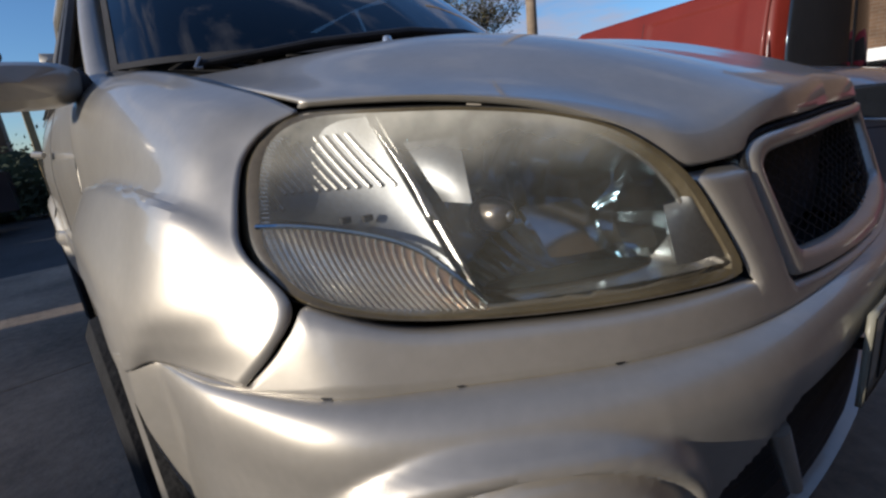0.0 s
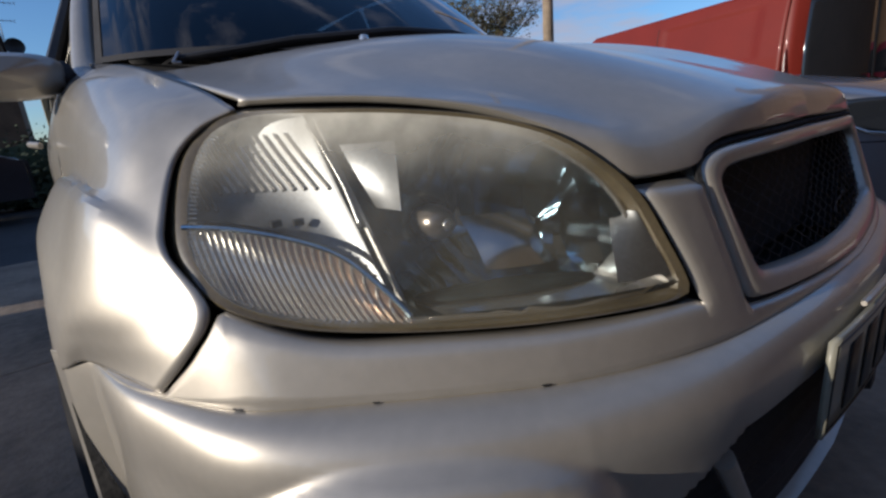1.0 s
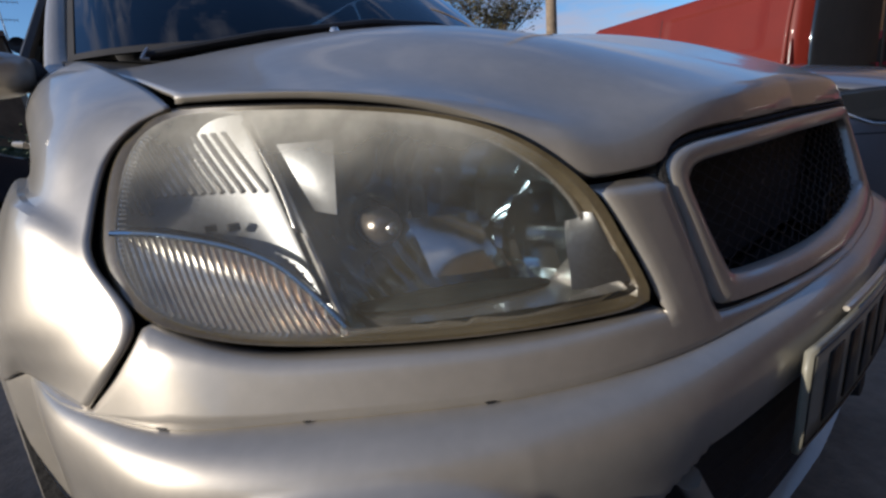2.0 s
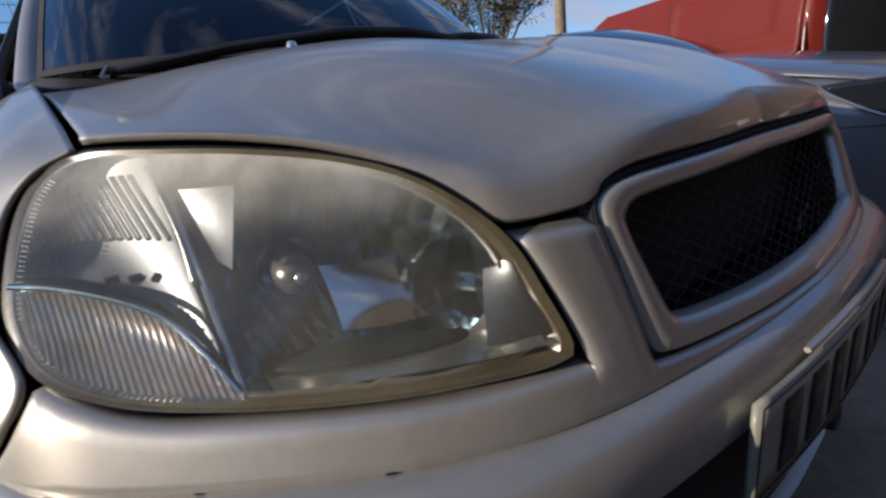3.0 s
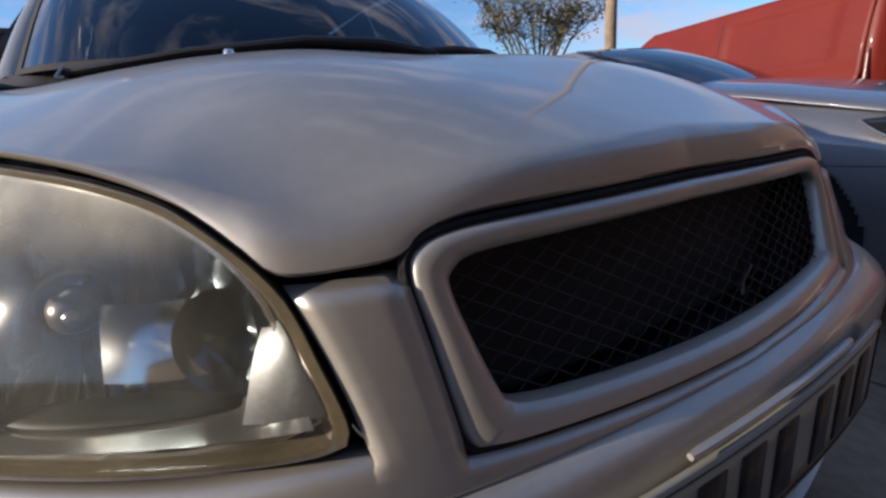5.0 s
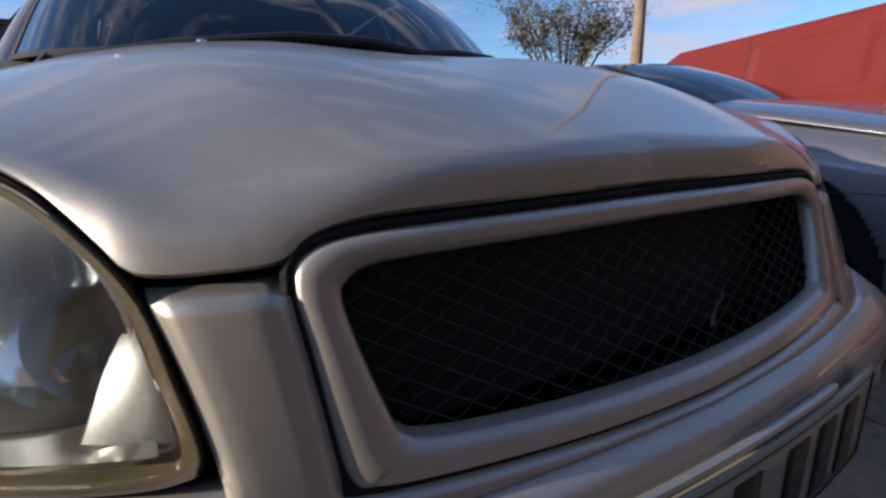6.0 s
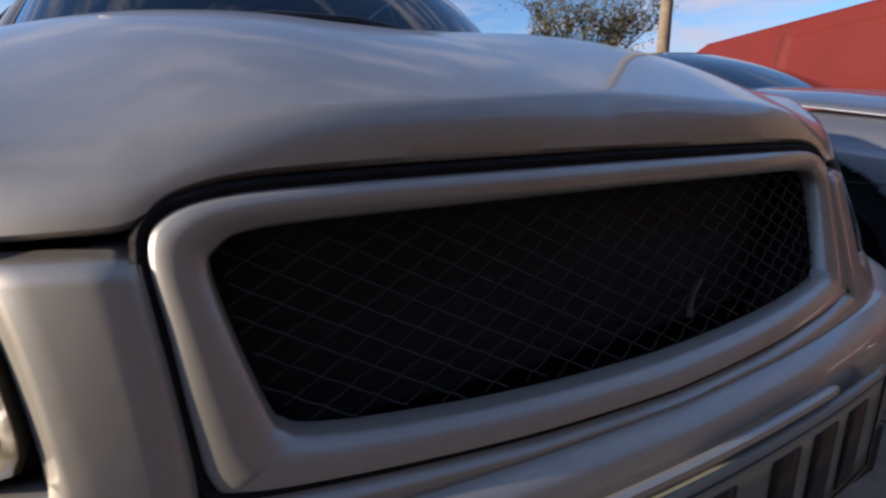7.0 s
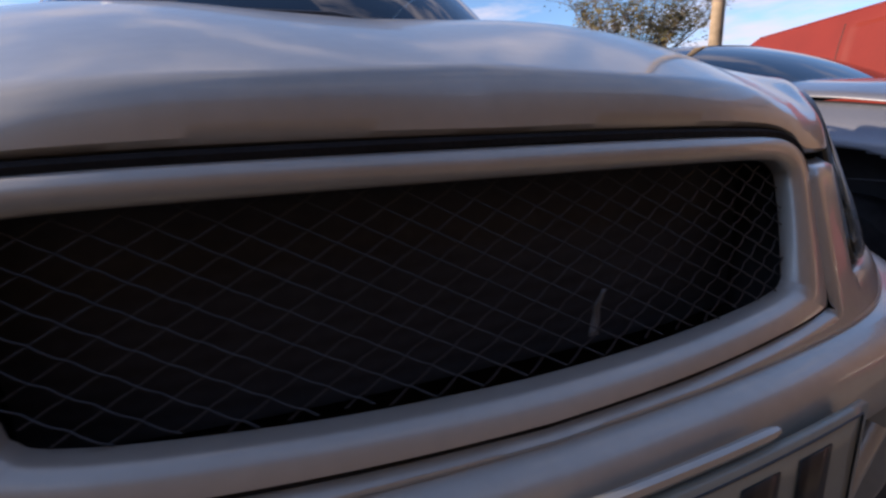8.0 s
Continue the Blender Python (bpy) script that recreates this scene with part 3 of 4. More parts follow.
    mk("facet", *mirrored(grid(facet, 10, 10), side), chrome_facet, body, "broad bright mirror facet")
    return body


for side in (-1, 1):
    headlight(side)

# wings
SECTIONS = [
    [(-.660, .380, .917), (-.694, .394, .901), (-.722, .398, .871), (-.746, .374, .822), (-.7535, .352, .790), (-.7405, .299, .7455), (-.7640, .3005, .7085), (-.7885, .3300, .6705)],
    [(-.664, .46, .942), (-.715, .46, .924), (-.752, .455, .890), (-.779, .45, .842), (-.797, .444, .828), (-.817, .42, .745), (-.827, .44, .705), (-.836, .478, .669)],
    [(-.671, .58, .971), (-.728, .58, .950), (-.764, .58, .912), (-.788, .58, .853), (-.808, .575, .842), (-.846, .54, .745), (-.860, .545, .69), (-.866, .556, .645)],
    [(-.680, .75, 1.008), (-.738, .75, .982), (-.771, .75, .938), (-.793, .75, .860), (-.815, .748, .849), (-.855, .72, .775), (-.863, .71, .73), (-.866, .70, .692)],
    [(-.690, .92, 1.036), (-.745, .92, 1.006), (-.778, .92, .952), (-.797, .92, .856), (-.818, .92, .845), (-.856, .92, .78), (-.863, .91, .74), (-.866, .90, .708)],
    [(-.701, 1.10, 1.054), (-.752, 1.10, 1.02), (-.785, 1.10, .96), (-.802, 1.10, .842), (-.816, 1.10, .83), (-.850, 1.11, .75), (-.858, 1.115, .705), (-.861, 1.12, .667)],
    [(-.715, 1.28, 1.08), (-.76, 1.28, 1.04), (-.792, 1.28, .97), (-.806, 1.28, .83), (-.818, 1.28, .76), (-.84, 1.28, .66), (-.850, 1.28, .58), (-.856, 1.275, .50)],
]


def wing(u, v):
    across = [path([s[k] for s in SECTIONS], even=False)(u) for k in range(8)]
    return tuple(path(across)(v))


cache = grid(wing, 60, 56)
for side in (-1, 1):
    mk("front_wing", *mirrored(cache, side), paint, car, "front wing with a flared wheel arch", thick=0.004, angle=28)
    arch = path([(-.868, .47, .30), (-.868, .50, .48), (-.869, .553, .635), (-.869, .70, .688), (-.868, .90, .704), (-.863, 1.12, .663), (-.858, 1.275, .498), (-.856, 1.30, .30)])
    mk("arch_liner", *mirrored(grid(lambda u, v: tuple(arch(u) + np.array((.004 + .30 * v, 0, -.004 * (1 - v)))), 40, 4), side), rubber, car, "dark plastic wheel arch liner", thick=0.004)


def wheel(at, side):
    """A road wheel: tyre, rim with spokes, hub."""
    x = at[0] * -side
    tyre = mk("wheel", *lathe([(.215, -.075), (.235, -.088), (.275, -.09), (.300, -.078), (.309, -.05), (.311, 0), (.309, .05), (.300, .078), (.275, .09), (.235, .088), (.215, .075)], 48, "x", (x, at[1], at[2])), rubber, car, "black tyre on a five-spoke alloy wheel")
    s = -1 if x < 0 else 1
    mk("rim", *lathe([(.215, s * .078), (.205, s * .07), (.198, s * .03), (.19, s * -.05)], 40, "x", (x, at[1], at[2])), alloy, tyre)
    spokes = []
    for k in range(5):
        a = 2 * math.pi * k / 5 + .3
        spokes.append(tube([(x + s * .055, at[1] + r * math.cos(a), at[2] + r * math.sin(a)) for r in (.03, .1, .2)], [.032, .024, .030], 8))
    mk("spokes", *joined(*spokes, lathe([(.0001, s * .075), (.04, s * .07), (.05, s * .05)], 24, "x", (x, at[1], at[2]))), alloy, tyre)


for side in (-1, 1):
    wheel((-.800, .90, .311), side)
    wheel((-.775, 3.22, .311), side)

# plate with its bars and dealer's lip
plate = mk("number_plate", *joined(grid(lambda u, v: ((x := lerp(-.262, .262, u)), -.0635 + .20 * x * x, lerp(.528, .641, v)), 24, 4)), plate_white, car, "white front number plate with black bars", thick=0.006)
for k in range(7):
    x0 = -.219 + k * .061 + (.022 if k > 3 else 0)
    mk("bar", *grid(lambda u, v: ((x := lerp(x0 + .006, x0 + .044, u)), -.0675 + .20 * x * x, lerp(.545, .624, v)), 3, 2), plate_black, plate, thick=0.001)
border = [(-.254, .534), (.254, .534), (.254, .635), (-.254, .635)]
for (xa, za), (xb, zb) in zip(border, border[1:] + border[:1]):
    mk("border_line", *tube([(lerp(xa, xb, k / 16), -.0670 + .20 * lerp(xa, xb, k / 16) ** 2, lerp(za, zb, k / 16)) for k in range(17)], .0009, 5), plate_black, plate)
mk("plate_lip", *tube([(lerp(-.155, .155, k / 30), -.0605 + .20 * lerp(-.155, .155, k / 30) ** 2, .6500) for k in range(31)], [.003] + [.0045] * 29 + [.003], 8), paint, car, "raised lip above the plate")
mk("tow_eye_plug", *lathe([(.0001, -.012), (.016, -.010), (.019, -.002), (.018, .02), (.010, .024), (.010, .05)], 24, "y", (.0, -.050, .487)), black_plastic, car)
# dark sheet standing for the shade inside the lower opening
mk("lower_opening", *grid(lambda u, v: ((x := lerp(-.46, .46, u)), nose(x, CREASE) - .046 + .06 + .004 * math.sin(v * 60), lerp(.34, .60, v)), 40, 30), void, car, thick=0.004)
mk("under_tray", *box(-.80, .80, .1, 3.5, .20, .30), black_plastic, car, smooth=False)
for side in (-1, 1):
    fx = -.612
    mk("bumper_strut", *mirrored(tube([(-.392, nose(-.392, CREASE) - .020, .555), (-.345, nose(-.345, CREASE) - .012, .485), (-.30, nose(-.30, CREASE) - .006, .42)], [.012, .011, .010], 10), side), paint, car)
    mk("fog_lamp", *mirrored(lathe([(.0001, -.006), (.03, -.004), (.040, .002), (.043, .012), (.043, .05)], 32, "y", (fx, nose(fx, CREASE) - .005, .541)), side), bulb_glass, car, "round fog lamp")

# scuttle, wipers, windscreen
def scuttle(u, v):
    t = abs(2 * u - 1)
    p = rear_edge(t)
    q = np.array((p[0] * 1.0, p[1] + .02 + .11 * v + .03 * v * t, p[2] - .018 + .016 * v))
    return (q[0] if u < .5 else -q[0], q[1], q[2])


mk("scuttle", *grid(scuttle, 80, 6), black_plastic, car, "black plastic scuttle panel", thick=0.004)
screen_foot = path([(0, .86, 1.068), (-.25, .895, 1.070), (-.45, .975, 1.072), (-.60, 1.09, 1.076), (-.69, 1.236, 1.082)])
screen_head = path([(0, 1.60, 1.545), (-.25, 1.62, 1.54), (-.42, 1.67, 1.53), (-.52, 1.72, 1.515), (-.57, 1.80, 1.50)])


def screen(u, v):
    t = abs(2 * u - 1)
    p = lerp(screen_foot(t), screen_head(t), v) + np.array((0, -.03, .02)) * math.sin(math.pi * v)
    return (p[0] if u < .5 else -p[0], p[1], p[2])


pane = mk("windscreen", *grid(screen, 60, 16), glass, car, "tinted windscreen")
pane.visible_shadow = False
mk("screen_band", *joined(grid(lambda u, v: tuple(np.array(screen(u, .03 * v)) + np.array((0, -.002, .003))), 60, 2), grid(lambda u, v: tuple(np.array(screen(.014 * v, u)) + np.array((0, -.002, .002))), 30, 2),
                          grid(lambda u, v: tuple(np.array(screen(1 - .014 * v, u)) + np.array((0, -.002, .002))), 30, 2)), void, car, "black printed edge of the windscreen")


def wiper(points, pivot):
    arm = mk("wiper", *tube(points, [.014, .013, .011, .009, .007][: len(points)], 8), black_plastic, car, "black wiper arm and blade")
    mk("pivot_cap", *lathe([(.0001, .018), (.014, .014), (.017, .0)], 16, "z", pivot), black_plastic, arm)
    return arm


arm = wiper([(.16, .80, 1.076), (.02, .80, 1.096), (-.14, .815, 1.100), (-.36, .875, 1.084), (-.575, .965, 1.056)], (.16, .80, 1.066))
mk("blade_tip", *joined(tube([(-.572, .962, 1.068), (-.580, .957, 1.058), (-.588, .953, 1.047)], .0035, 6), tube([(-.588, .953, 1.047), (-.574, .951, 1.047)], .003, 6)), alloy, arm, "bent silver blade end")
mk("blade", *joined(tube([(.10, .825, 1.089), (-.1, .842, 1.096), (-.3, .885, 1.086), (-.57, .985, 1.056)], .006, 6)), rubber, arm)
arm = wiper([(.56, 1.0, 1.085), (.42, .92, 1.10), (.28, .87, 1.10), (.10, .85, 1.088)], (.56, 1.0, 1.08))
mk("blade", *tube([(.50, .99, 1.095), (.3, .90, 1.108), (.05, .862, 1.092)], .006, 6), rubber, arm)
for x in (-.32, .32):
    mk("washer_jet", *joined(lathe([(.0001, .024), (.007, .022), (.010, .014), (.012, .0)], 14, "z", (x, .665, 1.034))), chrome_dull, car, "small washer jet on the bonnet")

# cabin: pillars, roof, doors, windows, mirror, seats
for side in (-1, 1):
    pil = path([(-.700, 1.20, 1.060), (-.700, 1.27, 1.10), (-.662, 1.47, 1.26), (-.61, 1.70, 1.43), (-.585, 1.86, 1.52)])
    mk("windscreen_pillar", *mirrored(grid(lambda u, v: tuple(pil(u) + np.array((-.030 * math.sin(v * 2 * math.pi) * (1.1 - .3 * u), .0, 0)) + np.array((0, .045, -.02)) * (1 - math.cos(v * 2 * math.pi)) * .5), 24, 16), side), paint, car, "body-coloured windscreen pillar")

    def flank(u, v):
        y = lerp(1.285, 3.62, u)
        top = lerp(1.085, 1.13, u)
        z = lerp(.27, top, v)
        x = -.806 - .030 * math.sin(min(u * 1.3, 1) * math.pi / 2) + .02 * step(.75, 1.0, u) * 4 * u
        x += .075 * max(0, (z - .80) / .30) ** 2 + .05 * max(0, (.55 - z) / .28) ** 2
        d = math.hypot(y - 3.22, z - .31)
        x -= .030 * step(.46, .40, d)
        return (x, y, z)

    v, f = grid(flank, 90, 34)
    f = [q for q in f if min(math.hypot(v[i][1] - 3.22, v[i][2] - .31) for i in q) > .36]
    mk("side_panel", *mirrored((v, f), side), paint, car, "rear quarter and doors with a flared rear arch", thick=0.004)
    for y in (1.30, 2.15, 2.95):
        mk("door_gap", *mirrored(tube([(flank((y - 1.285) / 2.335, k / 16)[0] - .0005, y, flank((y - 1.285) / 2.335, k / 16)[2]) for k in range(3, 17)], .0035, 6), side), void, car)
    mk("door_handle", *mirrored(tube([(-.838, 1.98, .93), (-.862, 2.0, .935), (-.862, 2.1, .935), (-.838, 2.12, .93)], .011, 8), side), paint, car, "body-coloured door handle")
    mk("sill_moulding", *mirrored(grid(lambda u, v: (flank(u * .70 + .01, .36)[0] - .012 * math.sin(v * math.pi), lerp(1.31, 2.9, u), lerp(.50, .58, v)), 30, 6), side), paint, car, "side rubbing strip", thick=0.002)
    win = [(1.36, 1.10), (1.85, 1.46), (2.12, 1.485), (2.12, 1.105)]
    win2 = [(2.19, 1.105), (2.19, 1.487), (2.72, 1.47), (2.95, 1.125)]
    for w in (win, win2):
        vs = [(-.765 + .40 * (z - 1.1), y, z) for y, z in w]
        g = mk("side_window", *mirrored((vs, [(0, 1, 2, 3)]), side), glass, car, "tinted side window", thick=0.004, smooth=False)
        g.visible_shadow = False
        ring = [Vector(p) for p in vs] + [Vector(vs[0])]
        mk("window_frame", *mirrored(joined(*[tube([a, b], .014, 6) for a, b in zip(ring, ring[1:])]), side), black_plastic, car)
    mk("window_trim", *mirrored(tube([(-.772, 1.30, 1.094), (-.776, 1.36, 1.092), (-.774, 1.8, 1.096), (-.772, 2.9, 1.112)], .0065, 8), side), chrome, car, "bright strip under the side windows")
    mk("rear_quarter", *mirrored(grid(lambda u, v: (lerp(-.76, -.57, v), lerp(lerp(2.97, 3.62, u), lerp(2.74, 3.45, u), v), lerp(1.12, 1.50, v)), 12, 12), side), paint, car, thick=0.005)
    mk("roof_rail", *mirrored(tube([(-.585, 1.86, 1.52), (-.60, 2.2, 1.535), (-.60, 2.8, 1.53), (-.57, 3.4, 1.50)], .030, 10), side), paint, car)
    # mirror: shell, glass, foot
    shell = mk("door_mirror", *mirrored(grid(lambda u, v: ((c := math.cos(2 * math.pi * u), s := math.sin(2 * math.pi * u), k := [.002, .70, .92, 1.0, .98, .90][round(v * 5)]) and
                                        (-.868 + .118 * k * math.copysign(abs(c) ** .62, c) + .012 * s, 1.155 + [0, .010, .032, .065, .10, .115][round(v * 5)], 1.055 + .047 * k * math.copysign(abs(s) ** .62, s))), 40, 5, wrap=True), side), paint, car, "rounded body-coloured door mirror")
    mk("mirror_glass", *mirrored(grid(lambda u, v: (-.868 + .106 * v * math.cos(2 * math.pi * u), 1.268, 1.055 + .042 * v * math.sin(2 * math.pi * u)), 32, 2, wrap=True), side), chrome, shell)
    mk("mirror_foot", *mirrored(tube([(-.81, 1.215, 1.045), (-.775, 1.235, 1.05), (-.745, 1.25, 1.06)], [.028, .030, .034], 10), side), black_plastic, shell)

roof = path([(1.60, 1.545), (1.9, 1.578), (2.4, 1.590), (2.9, 1.58), (3.4, 1.535), (3.52, 1.48)])
mk("roof", *grid(lambda u, v: ((s := 2 * u - 1) and 0 or lerp(-.60, .60, u), roof(v)[0] + .12 * s * s * (1 - v), roof(v)[1] - .055 * s ** 4), 24, 30), paint, car, thick=0.02)
mk("tailgate", *grid(lambda u, v: (lerp(-.76, .76, u) * (1 - .22 * max(0, v - .5)), 3.62 + .03 * math.sin(v * 3) - .20 * max(0, v - .55), lerp(.35, 1.52, v)), 16, 24), paint, car, thick=0.02)
mk("rear_window", *grid(lambda u, v: (lerp(-.52, .52, u), 3.655 - .16 * v, lerp(1.10, 1.42, v)), 6, 6), glass_dark, car, thick=0.006)
mk("dashboard", *grid(lambda u, v: (lerp(-.70, .70, u), lerp(1.05, 1.55, v), 1.03 + .05 * math.sin(v * 3.0) - .25 * max(0, v - .85) / .15), 20, 20), fabric, car, thick=0.02)
mk("cabin_floor", *joined(box(-.75, .75, 1.2, 3.5, .30, .36), box(-.75, .75, 2.9, 3.55, .36, .9)), fabric, car, smooth=False)
mk("steering_wheel", *tube([(-.36 + .18 * math.cos(a), 1.56 + .06 * math.sin(a), 1.0 + .17 * math.sin(a)) for a in [2 * math.pi * k / 28 for k in range(29)]], .014, 8), fabric, car)
for x in (-.36, .36):
    seat = mk("front_seat", *joined(grid(lambda u, v: (x + .25 * math.cos(2 * math.pi * u) * (1 - .2 * v), 2.02 + .22 * v + .07 * math.sin(2 * math.pi * u), lerp(.55, 1.18, v)), 24, 8, wrap=True), box(x - .26, x + .26, 1.6, 2.1, .42, .58)), fabric, car, "dark fabric front seat")
    mk("headrest", *grid(lambda u, v: (x + .13 * math.cos(2 * math.pi * u) * math.sin(math.pi * (.12 + .76 * v)) ** .5, 2.28 + .05 * math.sin(2 * math.pi * u), lerp(1.20, 1.40, v)), 20, 8, wrap=True), fabric, seat)
mk("rear_view_mirror", *joined(box(-.11, .11, 1.60, 1.63, 1.36, 1.43), tube([(0, 1.63, 1.43), (0, 1.66, 1.50)], .01, 6)), black_plastic, car, bevel=.01)


# ---------------- the ground ----------------
ground = mk("ground", *grid(lambda u, v: (lerp(-400, 400, u), lerp(-400, 400, v), -.015), 20, 20), asphalt, None, smooth=False)
tagged(ground, "worn dark asphalt running out to the horizon", "ground", kind="structure")
drive = thing("driveway", "stained concrete driveway in cast slabs", "driveway", kind="structure")
for i in range(4):
    for j in range(4):
        x0, y0 = -4.4 + i * 2.9, -6.2 + j * 2.9
        v, f = box(x0, x0 + 2.885, y0, y0 + 2.885, -.10, random.uniform(-.002, .002))
        mk("slab", v, f, concrete, drive, smooth=False)


# ---------------- the other vehicles ----------------
def simple_wheel(parent, x, y, r=.30):
    s = -1 if x < parent.location.x else 1
    lx = x
    t = mk("wheel", *lathe([(.66 * r, -.09), (.9 * r, -.1), (r, -.06), (r, .06), (.9 * r, .1), (.66 * r, .09)], 32, "x", (lx, y, r)), rubber, parent)
    mk("rim", *lathe([(.0001, s * .06), (.3 * r, s * .055), (.66 * r, s * .085)], 32, "x", (lx, y, r)), alloy, t)


# silver saloon beside the hatchback; built at the origin of its own front right corner
near = thing("silver_car", "silver-grey saloon car parked alongside the hatchback", "car")
NX, NY = 1.70, .05
nb_side = path([(NX + .30, NY - .02, 0), (NX + .12, NY + .10, 0), (NX + .03, NY + .35, 0), (NX, NY + .8, 0), (NX - .01, NY + 2, 0), (NX, NY + 3.6, 0), (NX + .06, NY + 4.1, 0)])


def nb_flank(u, v):
    p = nb_side(u)
    top = np.interp(p[1] - NY, [-.1, .35, .8, 1.3, 3.9, 4.2], [.74, .85, .92, .98, .98, .85])
    z = lerp(.25, top, v)
    bulge = .05 * (1 - ((z - .6) / .4) ** 2)
    return (p[0] - bulge + .10 * max(0, v - .8) / .2 * (v - .8) / .2, p[1] - .03 * (1 - v) * (u < .2), z)


v, f = grid(nb_flank, 260, 70)
keep = [q for q in f if min(min(math.hypot(v[i][1] - NY - wy, v[i][2] - .33) for i in q) for wy in (.75, 3.38)) > .43]
mk("body_side", v, keep, paint_grey, near, "silver-grey flank with dark wheel arches", thick=0.005)


def nb_hood(u, v):
    y = NY + lerp(-.02, 1.12, v)
    inset = np.interp(y - NY, [-.02, .10, .35, .8, 1.35], [.30, .14, .07, .06, .08])
    x0, x1 = NX + inset, NX + 1.74 - inset
    s = 2 * u - 1
    edge = np.interp(y - NY, [-.1, .1, .35, .8, 1.3], [.73, .80, .855, .935, 1.0])
    return (lerp(x0, x1, u), y, edge + .065 * (1 - s ** 4) * min(1, v * 4 + .2))


mk("bonnet", *grid(nb_hood, 24, 24), paint_grey, near, thick=0.006)
mk("front_bumper", *grid(lambda u, v: (NX + .12 + 1.5 * u, NY + .10 - .17 * math.sin(math.pi * u) - .05 * math.sin(math.pi * v), lerp(.22, .72, v)), 24, 12), paint_grey, near, thick=0.01)
mk("grille", *grid(lambda u, v: (NX + .55 + .64 * u, NY - .085, lerp(.55, .66, v)), 6, 4), black_plastic, near, thick=0.02)
def nb_lamp(u, v, out=.0):
    p = nb_side(lerp(.0, .078 + .046 * v ** .8, u))
    z = lerp(.682 + .022 * u ** 2, .800 + .040 * math.sin(u * 2.4), v)
    return (p[0] - .050 - out, p[1] - .035 * (1 - u) - out * .6, z)


for s in (0, 1):
    def facing(p):
        return p if s == 0 else (2 * NX + 1.74 - p[0], p[1], p[2])
    v, f = grid(nb_lamp, 16, 8)
    lamp = mk("headlight", [facing(p) for p in v], f, glass_dark, near, "dark clear headlight", thick=0.01)
    mk("rim_strip", *tube([facing(nb_lamp(1 - k / 12, 0, .006)) for k in range(13)], .006, 6), chrome_dull, lamp)
    mk("tip_strip", *tube([facing(nb_lamp(1.0, k / 6, .006)) for k in range(7)], .007, 6), chrome_dull, lamp)
    mk("bulb_spot", *grid(lambda u, v: facing(nb_lamp(lerp(.25, .42, u), lerp(.3, .75, v), .007)), 6, 6), chrome_bowl, lamp, "bright reflector")
mk("bumper_seam", *tube([(nb_flank(k / 60, .72)[0] - .002, nb_flank(k / 60, .72)[1], .665) for k in range(14)], .003, 6), void, near)
mk("cabin", *grid(lambda u, v: (NX + .12 + 1.5 * u + (.5 - u) * .42 * v, NY + np.interp(v, [0, 1], [1.05, 1.80]) + .20 * (2 * u - 1) ** 2, 1.00 + .31 * v + .03 * math.sin(math.pi * v)), 20, 12), glass_dark, near, "windscreen reflecting the sky", thick=0.006)
mk("roof", *grid(lambda u, v: (NX + .33 + 1.08 * u, NY + lerp(1.78, 3.3, v) + .2 * (2 * u - 1) ** 2 * (1 - v), 1.30 + .04 * math.sin(math.pi * v) - .04 * (2 * u - 1) ** 4), 16, 16), paint_grey, near, thick=0.02)
for s in (0, 1):
    xa, xb = (NX + .10, NX + .33) if s == 0 else (NX + 1.64, NX + 1.41)
    mk("side_window", [(xa, NY + 1.40, 1.0), (xa, NY + 3.6, .98), (xb, NY + 3.2, 1.27), (xb, NY + 2.05, 1.27)], [(0, 1, 2, 3)], glass_dark, near, thick=0.006, smooth=False)
    mk("screen_pillar", *tube([(xa, NY + 1.22, .98), (lerp(xa, xb, .55), NY + 1.62, 1.17), (xb, NY + 2.0, 1.285), (xb + (.01 if s == 0 else -.01), NY + 2.6, 1.31), (xb, NY + 3.3, 1.28)], .022, 8), paint_grey, near)
mk("rear_window", [(NX + .12, NY + 3.75, .95), (NX + 1.62, NY + 3.75, .95), (NX + 1.40, NY + 3.3, 1.30), (NX + .34, NY + 3.3, 1.30)], [(0, 1, 2, 3)], glass_dark, near, thick=0.006, smooth=False)
mk("boot", *grid(lambda u, v: (lerp(NX + .08, NX + 1.66, u), NY + lerp(3.7, 4.15, v), .95 - .12 * v * v), 10, 8), paint_grey, near, thick=0.01)
mk("underside", *box(NX + .15, NX + 1.6, NY + .2, NY + 4.0, .18, .32), black_plastic, near, smooth=False)
for wy in (.32, 2.95):
    mk("arch_liner", *box(NX + .16, NX + .45, NY + wy, NY + wy + .88, .28, .77), void, near, smooth=False)
for x in (NX + .08, NX + 1.66):
    for y in (NY + .75, NY + 3.38):
        simple_wheel(near, x, y)

# red panel van
van = thing("red_van", "red panel van parked beyond the silver car", "van")
VX, VY, VW, VL, VH = 4.35, 1.28, 1.62, 4.0, 1.80


